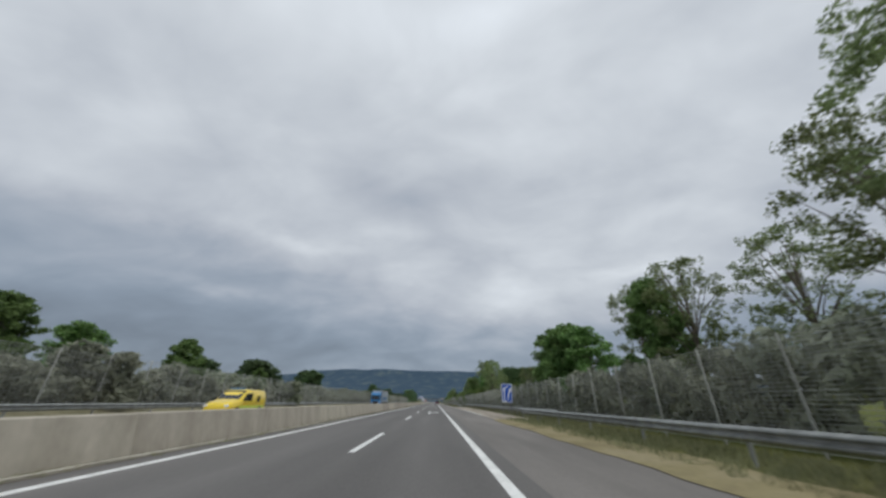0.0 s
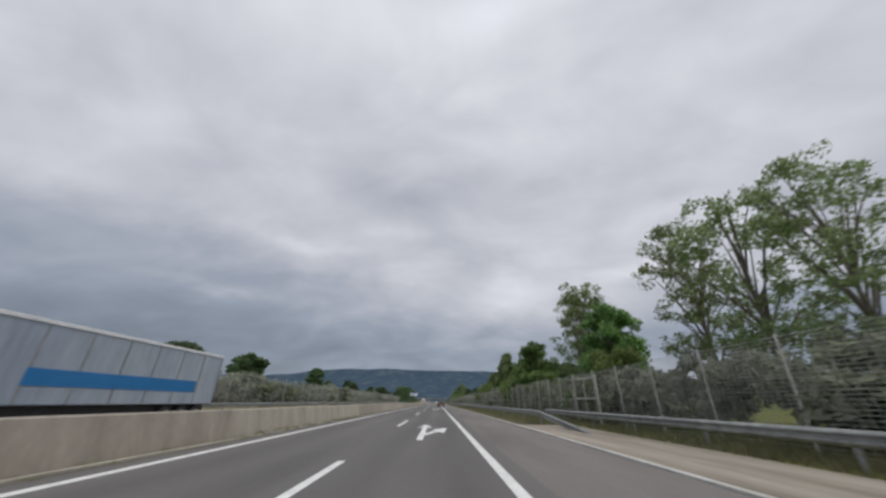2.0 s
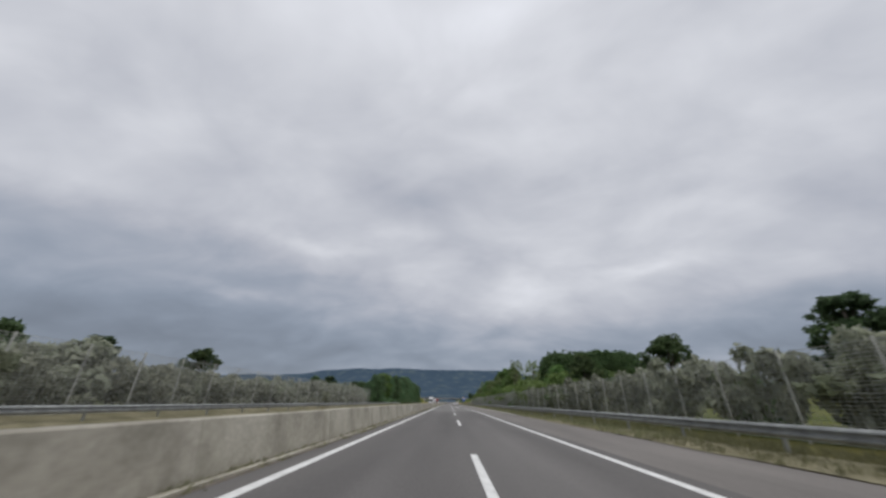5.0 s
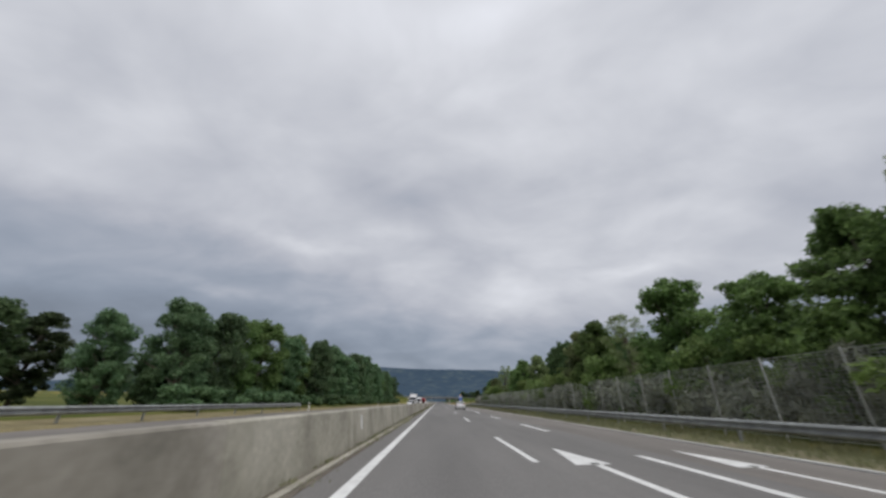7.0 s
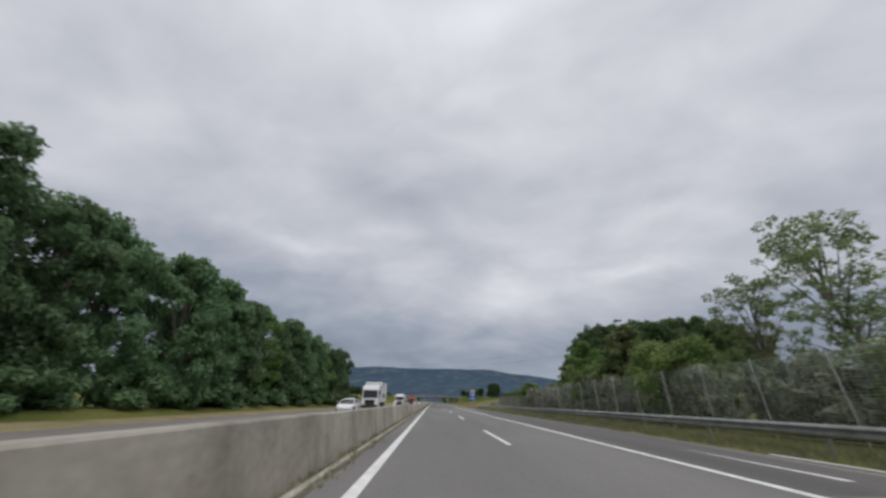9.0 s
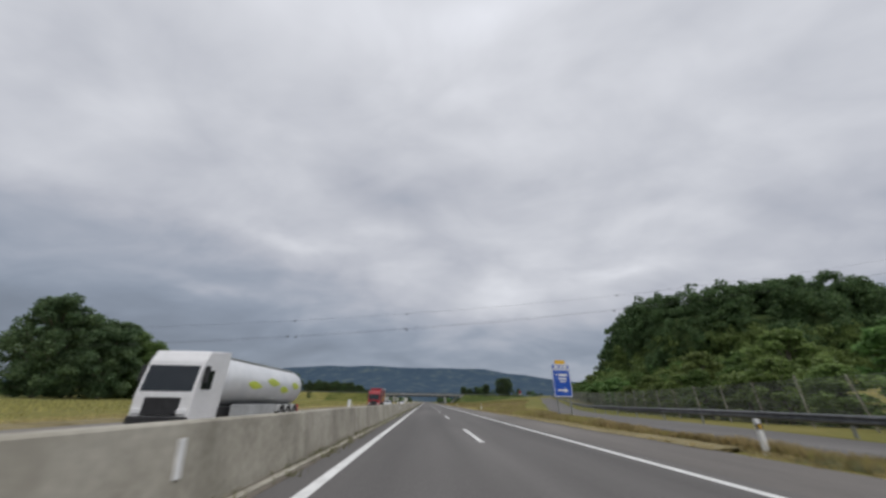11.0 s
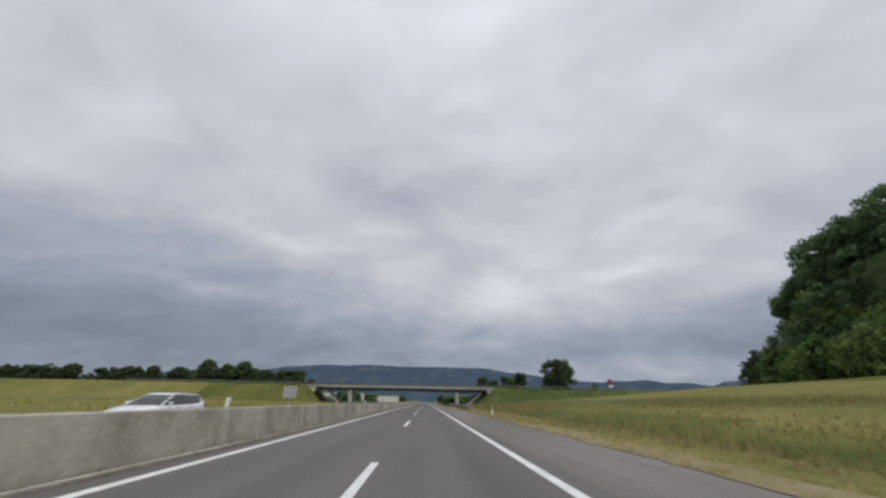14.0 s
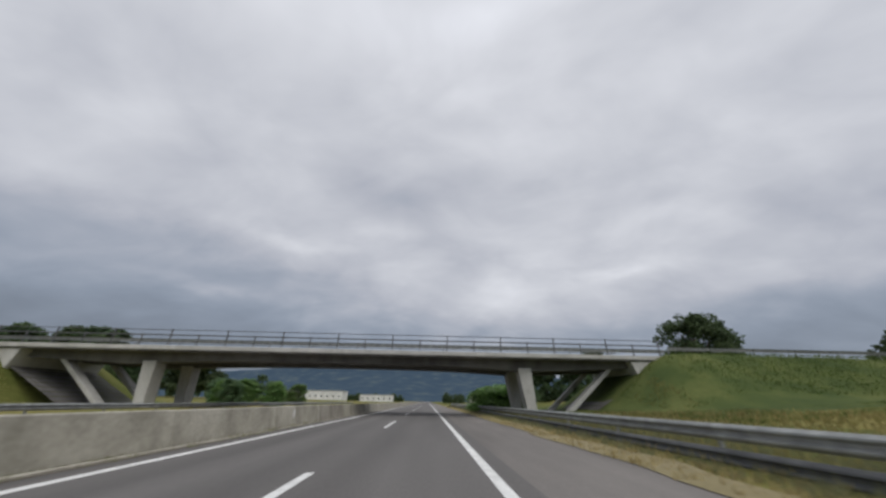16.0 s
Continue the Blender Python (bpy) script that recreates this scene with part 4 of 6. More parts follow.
MODELS["lone"] = [tree_model(10, 4.6, 61, M["leaf_deep"], 18000, 0.17, 0.1, 0.25, 0.7, 190, 0.52)]
GROUPS["lone"] = "field trees"
tree("lone", -64, 565, 11.5, 1.15, label="lone round dark tree in the dry meadow")
MODELS["sapling"] = [tree_model(4, 1.3, 66, M["leaf_dark"], 1500, 0.13, 0.32, 0.06, 0.7, 40, 0.55)]
GROUPS["sapling"] = "field trees"
tree("sapling", -53.5, 564, 3.6, 1.2, label="young slender tree beside the lone tree")
for k in range(13):
    tree("dusky", -42.0 - k * 2.6, 651 + pick.uniform(-4, 5) - k * 0.7, pick.uniform(9.4, 11.2) * (0.8 if k < 2 else 1), 1.2, label="dark hedgerow tree behind the embankment")
tree_belt([(-66 - k * 2.1 + pick.uniform(-1, 1), 704 + pick.uniform(-8, 14), 3.0, pick.uniform(10.6, 12.8), 4.6) for k in range(110)], "long dark field hedge of full-grown trees")
for x in (30, 34, 38, 43, 47):
    tree("far", x, 692 + pick.uniform(-4, 6), pick.uniform(10, 13.5), 0.9, label="dark tree behind the embankment")
tree_belt([(-112 - k * 8.5 + pick.uniform(-4, 4), 830 + pick.uniform(-30, 60), 1.5, pick.uniform(9, 16), 5.0) for k in range(35)], "scattered dark trees across the far fields")
tree_belt([(70 + k * 6 + pick.uniform(-4, 4), 900 + pick.uniform(-30, 40), 1.0, pick.uniform(12, 19), 5.5) for k in range(16)], "dark belt of trees beyond the crossing road")
tree("lone", 56, 665, 16.0, 1.0, label="dark round tree beside the embankment")
tree("dense", 88, 700, 6.5, 1.1, label="small dark bush on the embankment")
KX, KY = 158.0, 572.0


def knoll_z(x, y):
    d = math.hypot((x - KX) / 62.0, (y - KY) / 72.0)
    return 33 * max(0.0, 1 - d ** 7) * (1 - 0.2 * smooth(114, 142, x))


def build_knoll():
    n = 40
    verts, faces = [], []
    for j in range(n + 1):
        for i in range(n + 1):
            x, y = KX - 66 + 132 * i / n, KY - 76 + 152 * j / n
            k = knoll_z(x, y)
            verts.append((x, y, ground_z(x, y) + k - (1.2 if k <= 0 else 0)))
    for j in range(n):
        for i in range(n):
            a = j * (n + 1) + i
            faces.append((a, a + 1, a + n + 2, a + n + 1))
    me = bpy.data.meshes.new("knoll")
    me.from_pydata(verts, [], faces)
    tagged(obj("knoll", me, M["undergrowth"]), "overgrown knoll under the wood", "hill", kind="structure")


build_knoll()


def woodland(cx, cy, rx, ry, crowns, leaves, lo, hi, seed, label, size=0.46, face=None, material=None):
    """The canopy of a wood: crowns crowded together, one mass of foliage."""
    c, q = [], []
    r = random.Random(seed)
    for k in range(crowns):
        a, w = (r.uniform(0, 2 * math.pi), math.sqrt(r.random())) if face is None else (r.uniform(*face) + 0.35, r.uniform(0.9, 1.06))
        x, y = cx + rx * w * math.cos(a), cy + ry * w * math.sin(a)
        if x > cx + rx * 0.5:
            continue
        h, wide = r.uniform(lo, hi), r.uniform(3.4, 5.4)
        z = ground_z(x, y) + knoll_z(x, y)
        for j in range(14):
            u = r.random()
            e = wide * math.sqrt(max(0.08, 1 - ((u - 0.45) / 0.6) ** 2)) * math.sqrt(r.random())
            b = r.uniform(0, 2 * math.pi)
            c.append((x + e * math.cos(b), y + e * math.sin(b), z + h * (0.03 + 0.92 * u)))
            q.append(wide * r.uniform(0.28, 0.48))
    me = leaf_cloud(c, q, leaves, size, seed + 1)
    me.name = "woodland"
    me.materials.append(material or M["leaf_dark"])
    tagged(obj("woodland", me, None), label, "wood", kind="stuff")


woodland(KX, KY, 64, 74, 580, 360000, 10, 16, 91, "dense dark green wood covering the knoll")
woodland(KX, KY, 64, 74, 90, 60000, 7, 11, 97, "paler green trees on the front slope of the knoll", 0.36, (2.2, 4.1), M["leaf_bright"])
for k in range(44):
    y = 400 + k * 3.3 + pick.uniform(-1, 1)
    if y > 527:
        break
    x = slip_x(y) + pick.uniform(4.9, 7.5)
    tree("light", x, y, pick.uniform(2.6, 4.2), pick.uniform(1.4, 1.9), label="bushy shrub behind the fence of the slip road")
    if k % 2 == 0:
        tree("light", x + pick.uniform(4, 9), y, pick.uniform(4, 6.5), 1.4, label="bright bushy tree at the edge of the wood")
for k in range(30):
    a = math.pi + (k / 29 - 0.5) * 2.5
    x, y = KX + 63 * math.cos(a), KY + 74 * math.sin(a)
    tree("light", x, y, pick.uniform(7, 12), pick.uniform(1.2, 1.5), label="bright bushy tree at the edge of the wood")
tree_belt([((-1) ** k * pick.uniform(20, 95) - 6, pick.uniform(890 if k % 2 else 790, 1000), 0.0, pick.uniform(4, 7), 4.5) for k in range(46)], "low dark trees beside the motorway beyond the bridge", 700, 0.5)
for x, y, h in ((16, 700, 3.5), (18, 712, 4.0), (21, 730, 5.5), (9.6, 641, 4.4), (11.8, 646, 5.0), (-40, 705, 5.2), (-45, 716, 5.5), (-50, 728, 6.0)):
    tree("bush", x, y, h * 0.6, 2.2, label="green shrub beyond the bridge")
HX, HY = 283.0, 752.0


def mound_z(x, y):
    return 24 * max(0.0, 1 - math.hypot((x - HX) / 60.0, (y - HY) / 44.0) ** 4)


def build_mound():
    n, verts, faces = 24, [], []
    for j in range(n + 1):
        for i in range(n + 1):
            x, y = HX - 62 + 124 * i / n, HY - 46 + 92 * j / n
            k = mound_z(x, y)
            verts.append((x, y, ground_z(x, y) + k - (1.5 if k <= 0 else 0)))
    for j in range(n):
        for i in range(n):
            a = j * (n + 1) + i
            faces.append((a, a + 1, a + n + 2, a + n + 1))
    me = bpy.data.meshes.new("mound")
    me.from_pydata(verts, [], faces)
    tagged(obj("mound", me, M["undergrowth"]), "low overgrown hill under a far wood", "hill", kind="structure")


build_mound()
rows = []
for k in range(120):
    a, w = pick.uniform(0, 6.28), pick.random() ** 0.35
    x, y = HX + 57 * w * math.cos(a), HY + 41 * w * math.sin(a)
    rows.append((x, y, ground_z(x, y) + mound_z(x, y), pick.uniform(10, 15), 5.5))
tree_belt(rows, "dense far wood on a low hill")
rows = []
for k in range(46):
    a, w = pick.uniform(0, 6.28), math.sqrt(pick.random())
    x, y = -236 + 42 * w * math.cos(a), 150 + 36 * w * math.sin(a)
    rows.append((x, y, ground_z(x, y) - 0.5, pick.uniform(23, 32), 8.0))
tree_belt(rows, "tall far wood beyond the western fields", 1500, 0.75)
for x, y, h in ((-56, 464, 13.0), (-60, 470, 12.6), (-56, 472, 10.6), (-60, 477, 10.0), (-57, 480, 7.6), (-64, 468, 14), (-68, 478, 12), (-61, 486, 6.6), (-70, 488, 10.5), (-76, 496, 9.5), (-58, 456, 14.5), (-72, 470, 15)):
    tree("dense", x, y, h, 1.15, label="dark tree of the wood across the fields")


def scrub_model(length, depth, height, seed, material, count, size):
    r = random.Random(seed)
    c, q = [], []
    for k in range(int(length * 3.2)):
        rr = r.uniform(0.35, 0.75) * height / 2.4
        c.append((r.uniform(-depth, depth) / 2, r.uniform(0, length), r.uniform(0.1, 1.0) ** 0.8 * (height - rr)))
        q.append(rr)
    me = leaf_cloud(c, q, count, size, seed)
    me.name = "scrub"
    me.materials.append(material)
    return me


SCRUB = [scrub_model(16, 2.0, 2.7, 61, M["scrub"], 6500, 0.17), scrub_model(16, 2.2, 2.8, 62, M["leaf"], 6000, 0.17), scrub_model(16, 2.2, 2.5, 63, M["scrub_grey"], 6500, 0.16), scrub_model(16, 2.2, 2.6, 64, M["scrub_grey"], 6500, 0.16), scrub_model(16, 2.2, 2.6, 65, M["leaf_row"], 6500, 0.16)]


def scrub(x, y, s=1.0, which=(0, 1), label="tangled grey-green scrub behind the wire fence"):
    me = SCRUB[pick.choice(which)]
    ob = new("scrub", me)
    ob.matrix_basis = Matrix.LocRotScale((x, y, ground_z(x, y) - 0.1), Euler((0, 0, pick.choice((0, math.pi)))), (1, 1.08, s))
    if ob.matrix_basis[1][1] < 0:
        ob.location.y = y + 16
    tagged(ob, label, "scrub", kind="stuff")


for k in range(26):
    scrub(12.9, -38 + 16 * k, pick.uniform(1.2, 1.42), (0, 2, 3, 3))
for k in range(18):
    scrub(-19.4, -38 + 16 * k, pick.uniform(1.05, 1.25), (2, 3))
scrub(-19.6, 241, 1.4, (2, 3))
scrub(-22.5, 240, 1.75, (2, 3))
for k in range(8):
    scrub(-19.3, 272 + 16 * k, pick.uniform(0.6, 0.8), (4,), "dark undergrowth at the foot of the tree row")
    scrub(-21.6, 272 + 16 * k, pick.uniform(1.3, 1.6), (4,), "dark undergrowth at the foot of the tree row")

for k in range(17):
    scrub(-24.5, -38 + 16 * k, pick.uniform(1.2, 1.5), (2, 3))

# weeds and grass along the barrier foot, the kerb and the rails


def tufts(name, length, width, seed, material, count, tall, wide=0.016):
    """Thin upright blades in clumps, as one mesh."""
    r = np.random.default_rng(seed)
    clump = r.random((max(40, count // 9), 2)) * [width, length]
    idx = r.integers(0, len(clump), count)
    p = clump[idx] + r.normal(size=(count, 2)) * 0.09
    hgt = tall * (0.35 + 0.65 * r.random(count)) * (0.5 + 0.5 * np.sin(idx * 1.7) ** 2)
    ang = r.random(count) * 2 * np.pi
    wv = np.stack([np.cos(ang), np.sin(ang), np.zeros(count)], 1) * wide
    base = np.concatenate([p, np.full((count, 1), -0.02)], 1)
    tip = base + np.concatenate([r.normal(size=(count, 2)) * 0.3 * hgt[:, None], hgt[:, None]], 1)
    v = np.stack([base - wv, base + wv, tip], 1).reshape(-1, 3)
    f = np.arange(count * 3).reshape(-1, 3)
    me = bpy.data.meshes.new(name)
    me.from_pydata(v.tolist(), [], f.tolist())
    me.materials.append(material)
    return me


M["blade"] = leafy("dry_blades", (0.40, 0.335, 0.15), (0.58, 0.49, 0.25))
M["blade_green"] = leafy("green_blades", (0.17, 0.18, 0.096), (0.28, 0.275, 0.155))
M["blade_mixed"] = leafy("straw_green_blades", (0.30, 0.285, 0.10), (0.46, 0.405, 0.165))
WEED = tufts("weeds", 20, 0.34, 71, M["blade_green"], 1700, 0.16)
DRY = tufts("dry_grass", 20, 1.5, 72, M["blade"], 4600, 0.2)
LUSH = tufts("rough_grass", 20, 1.7, 73, M["blade_green"], 5600, 0.36)


def lay(me, name, x, y, label, s=1.0, z=None):
    ob = new(name, me)
    ob.location = (x, y, ground_z(x, y) + 0.06 if z is None else z)
    ob.scale = (1, 1, s)
    tagged(ob, label, "grass", kind="stuff")


M["blade_lush"] = leafy("lush_blades", (0.088, 0.138, 0.036), (0.155, 0.20, 0.062))


def slope_grass(x0, x1, y0, y1, count, tall, material, seed, label):
    """Rough grass that follows the ground over a slope."""
    r = random.Random(seed)
    verts = []
    for k in range(count):
        y = r.uniform(y0, y1)
        x = r.uniform(x0, x1 if isinstance(x1, (int, float)) else x1(y))
        z = ground_z(x, y) - 0.03
        a, h = r.uniform(0, 6.28), tall * r.uniform(0.4, 1.0) * (0.72 + 0.55 * noise.noise((x * 0.45, y * 0.22, seed)) + 0.25 * noise.noise((x * 1.7, y * 1.1, seed)))
        cx, cy = 0.035 * math.cos(a), 0.035 * math.sin(a)
        verts += [(x - cx, y - cy, z), (x + cx, y + cy, z), (x + r.uniform(-0.3, 0.3) * h, y + r.uniform(-0.3, 0.3) * h, z + h)]
    me = bpy.data.meshes.new("slope_grass")
    me.from_pydata(verts, [], [(3 * k, 3 * k + 1, 3 * k + 2) for k in range(count)])
    tagged(obj("slope_grass", me, material), label, "grass", kind="stuff")


slope_grass(14.5, 62, 612, 628, 26000, 0.3, M["blade_lush"], 81, "rough green grass on the bridge embankment")
slope_grass(-66, -29, 612, 628, 18000, 0.3, M["blade_mixed"], 82, "rough green grass on the bridge embankment")
slope_grass(8.2, 20, 560, 626, 24000, 0.38, M["blade_mixed"], 83, "rough half-dry grass behind the guard rail")
for k in range(32):
    lay(WEED, "weeds", -4.14, -20 + 20 * k, "straggling weeds at the foot of the barrier", pick.uniform(0.5, 1.2), 0.0)
slope_grass(7.6, lambda y: min(slip_x(y) - 4.6, 34), 408, 500, 42000, 0.42, M["blade"], 84, "long dry meadow grass gone to straw")
slope_grass(7.6, lambda y: min(slip_x(y) - 4.6, 34), 404, 480, 26000, 0.42, M["blade_mixed"], 85, "half-green meadow grass beside the slip road")
slope_grass(8.0, 34, 500, 562, 26000, 0.36, M["blade_mixed"], 86, "half-green meadow grass beside the motorway")
slope_grass(-40, -17.2, 400, 600, 42000, 0.42, M["blade_mixed"], 87, "half-green meadow grass beyond the far carriageway")
for k in range(14):
    lay(DRY, "dry_grass", SHOULDER - 0.15, 400 + 20 * k, "straw-coloured dry grass along the shoulder", pick.uniform(0.7, 1.1), 0.03)
    lay(DRY, "dry_grass", 7.8, 400 + 20 * k, "straw-coloured dry grass along the shoulder", pick.uniform(0.8, 1.2))
    lay(DRY, "dry_grass", -17.4, 400 + 20 * k, "straw-coloured dry grass beyond the far carriageway", pick.uniform(0.7, 1.1))
for k in range(16):
    lay(LUSH, "rough_grass", 6.5, 90 + 20 * k, "rough green grass under the guard rail", pick.uniform(0.7, 1.1), 0.02)
    lay(LUSH, "rough_grass", 8.3, 90 + 20 * k, "rough green grass under the guard rail", pick.uniform(0.9, 1.3))
for k in range(6):
    lay(LUSH, "rough_grass", 7.15, 576 + 20 * k, "rough green grass under the guard rail", pick.uniform(0.9, 1.2), 0.02)
    lay(LUSH, "rough_grass", 8.0, 576 + 20 * k, "rough green grass under the guard rail", pick.uniform(1.3, 1.7), 0.1)
for k in range(4):
    lay(LUSH, "rough_grass", 9.7, 27 + 17 * k, "rough green grass under the guard rail", pick.uniform(0.8, 1.1))
    lay(LUSH, "rough_grass", 10.6, 27 + 17 * k, "rough green grass under the guard rail", pick.uniform(1.0, 1.5))
for k in range(3):
    lay(LUSH, "rough_grass", 7.0, -34 + 20 * k, "rough green grass under the guard rail", pick.uniform(0.7, 1.0), 0.02)
    lay(LUSH, "rough_grass", 8.8, -34 + 20 * k, "rough green grass under the guard rail", pick.uniform(0.9, 1.3))

# ---------------------------------------------------------------- the overbridge
bridge = thing("overbridge", pose(0, BRIDGE, 0), "concrete road bridge over the motorway on piers and raking legs", "bridge", kind="structure")
DECK_L, DECK_R, DECK_W = -35.0, 23.0, 8.4


def soffit(x):
    """Underside of the girders: deeper over the piers."""
    mid = -6.4
    u = (x - mid) / 17.0
    if abs(u) <= 1:
        return 4.05 - 0.42 * abs(u) ** 3
    return 3.63 + 0.55 * min(1.0, (abs(u) - 1) / 0.7)


def girder(y0, y1):
    m = bmesh.new()
    xs = [DECK_L + (DECK_R - DECK_L) * i / 40 for i in range(41)]
    rows = []
    for x in xs:
        rows.append([m.verts.new((x, y, z)) for y, z in ((y0, 4.62), (y1, 4.62), (y1, soffit(x)), (y0, soffit(x)))])
    for a, b in zip(rows, rows[1:]):
        for k in range(4):
            m.faces.new((a[k], b[k], b[(k + 1) % 4], a[(k + 1) % 4]))
    m.faces.new(rows[0])
    m.faces.new(rows[-1][::-1])
    return m


# girders and slab coloured dark for the shade under the deck
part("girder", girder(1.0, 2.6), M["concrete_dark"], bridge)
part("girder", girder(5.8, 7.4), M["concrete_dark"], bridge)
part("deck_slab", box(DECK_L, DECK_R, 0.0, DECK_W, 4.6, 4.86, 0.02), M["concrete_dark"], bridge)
for y in (-0.06, DECK_W - 0.34):
    part("kerb_beam", box(DECK_L - 0.5, DECK_R + 0.5, y, y + 0.4, 4.72, 5.06, 0.02), M["concrete_pale"], bridge, "pale edge beam")


def railing(y):
    for k in range(25):
        x = DECK_L + 0.5 + (DECK_R - DECK_L - 1) * k / 24
        part("rail_post", box(x - 0.045, x + 0.045, y - 0.05, y + 0.05, 5.0, 6.45 if k % 2 == 0 else 6.05, 0.01), M["rail_grey"], bridge)
    for z, w in ((5.95, 0.05), (6.38, 0.028)):
        part("handrail", box(DECK_L, DECK_R, y - 0.03, y + 0.03, z - w, z + w, 0.01), M["rail_grey"], bridge)
    n = 14
    for k in range(n):
        x = DECK_L + (DECK_R - DECK_L) * k / n
        b = obj("parapet_beam", beam_mesh(4.0), None, bridge, "galvanised beam of the parapet")
        b.rotation_euler, b.location, b.scale = (0, 0, -math.pi / 2), (x, y - 0.06, 5.46), (1, (DECK_R - DECK_L) / n / 4.0, 1)


railing(0.16)
railing(DECK_W - 0.16)


def slanted(x0, x1, w, z0, z1, y0, y1, w1=None):
    """A leg from (x0, z0) up to (x1, z1)."""
    w1 = w if w1 is None else w1
    return prism([(x0 - w / 2, z0), (x0 + w / 2, z0), (x1 + w1 / 2, z1), (x1 - w1 / 2, z1)], "y", y0, y1, bevel=0.02)


for y in (0.9, 5.7):
    part("pier", slanted(10.9, 10.4, 0.75, -0.3, 3.9, y, y + 1.3, 1.15), M["concrete_pale"], bridge)
    part("pier", slanted(-21.5, -21.8, 0.75, -0.3, 3.9, y, y + 1.3, 1.1), M["concrete_pale"], bridge)
    part("raking_leg", slanted(13.4, 18.8, 0.5, -0.2, 4.5, y + 0.3, y + 1.1), M["concrete_pale"], bridge)
    part("raking_leg", slanted(-24.3, -30.0, 0.5, -0.2, 4.5, y + 0.3, y + 1.1), M["concrete_pale"], bridge)
part("abutment", prism([(19.6, 4.7), (23.4, 4.7), (23.4, 1.5), (20.6, 2.2)], "y", 0.1, DECK_W - 0.1), M["concrete_pale"], bridge)
part("abutment", prism([(-31.8, 4.7), (-35.4, 4.7), (-35.4, 1.2), (-32.8, 2.0)], "y", 0.1, DECK_W - 0.1), M["concrete_pale"], bridge)
# paved slopes added under the two ends of the deck, dark for the shade there
for x0, x1 in ((15.5, 22.8), (-27.0, -34.6)):
    n = 12
    sb = bmesh.new()
    for k in range(n):
        u0, u1 = k / n, (k + 1) / n
        for j in range(6):
            ya, yb = 0.3 + j * 1.3, 0.3 + (j + 1) * 1.3 - 0.02
            f = lambda u: (x0 + (x1 - x0) * u, 0.35 + 4.1 * u)
            (xa, za), (xb, zb) = f(u0), f(u1 - 0.02 / n * 6)
            sb.faces.new([sb.verts.new(p) for p in ((xa, ya, za), (xa, yb, za), (xb, yb, zb), (xb, ya, zb))])
    part("shade_paving", sb, M["concrete_dark"], bridge, "grey slabs on the slope, darkened for the shade under the deck")
# the approach rails on the embankments
for x0, x1 in ((23.6, 75.6), (-87.6, -35.6)):
    g = thing("guard_rail", pose(x0, BRIDGE + 0.5, 5.25), "steel guard rail of the crossing road", "guard rail", "guard rails")
    for k in range(14):
        p = obj("rail_post", POST_ME, None, g)
        p.location = (k * 4.0, 0, 0)
        if k < 13:
            b = obj("beam", beam_mesh(4.0), None, g)
            b.rotation_euler = (0, 0, -math.pi / 2)
            b.location = (k * 4.0, 0, 0.55)

# shrubs in the shade behind the piers
for x, y, h in ((-25.5, 648, 3.4), (-28, 652, 3.8), (-30.5, 656, 4.2), (-27, 660, 4.0), (14.5, 650, 3.0), (16.5, 655, 3.6), (19, 660, 4.2), (-17.4, 645, 3.2), (-19.3, 649, 3.5), (-22, 644, 3.4), (-23.5, 650, 3.8), (-18.2, 655, 3.4)):
    tree("dense", x, y, h, 1.5, label="dark green shrub in the shade behind the bridge", z=-0.1)

# ---------------------------------------------------------------- signs


def sign_post(x0, z0, z1, parent, y=0.0, r=0.045):
    part("post", tube([(x0, y, z0), (x0, y, z1)], [r, r], 8), M["steel"], parent)


def bars(rows, parent, y, material, name="lettering"):
    """Rows of plain bars: (x0, x1, z, height)."""
    for x0, x1, z, hh in rows:
        part(name, box(x0, x1, y - 0.006, y, z, z + hh), material, parent)


def panel(w, z0, z1, material, parent, y=0.0, border=None, name="panel"):
    p = part(name, box(-w / 2, w / 2, y, y + 0.04, z0, z1, 0.012), material, parent)
    if border:
        b = 0.05
        for nm, q in (("border", (-w / 2 + 0.02, w / 2 - 0.02, z0 + 0.02, z0 + 0.02 + b)), ("border", (-w / 2 + 0.02, w / 2 - 0.02, z1 - 0.02 - b, z1 - 0.02)),
                      ("border", (-w / 2 + 0.02, -w / 2 + 0.02 + b, z0 + 0.02 + b, z1 - 0.02 - b)), ("border", (w / 2 - 0.02 - b, w / 2 - 0.02, z0 + 0.02 + b, z1 - 0.02 - b))):
            part(nm, box(q[0], q[1], y - 0.004, y + 0.002, q[2], q[3]), border, parent)
    return p


# exit sign: tall blue panel with arrow, white header, yellow tab
ex = thing("exit_sign", pose(9.55, 430.6, 0.0, 0, 0, 4), "tall blue exit sign with white arrow and yellow tab", "road sign")
for x in (-0.55, 0.55):
    sign_post(x, -0.4, 4.05, ex, 0.09, 0.06)
panel(1.55, 1.62, 3.72, M["blue"], ex, 0, M["white"])
panel(1.55, 3.76, 4.12, M["blue"], ex, 0, M["white"], name="header")
tab = prism([(-0.42, 4.16), (0.42, 4.16), (0.47, 4.3), (0.38, 4.46), (-0.38, 4.46), (-0.47, 4.3)], "y", 0.0, 0.04)
part("tab", tab, M["yellow"], ex, "yellow tab")
ar = prism([(-0.45, 2.06), (0.12, 2.06), (0.12, 1.94), (0.5, 2.12), (0.12, 2.30), (0.12, 2.18), (-0.45, 2.18)], "y", -0.006, 0.0)
part("arrow", ar, M["white"], ex, "white arrow pointing right")
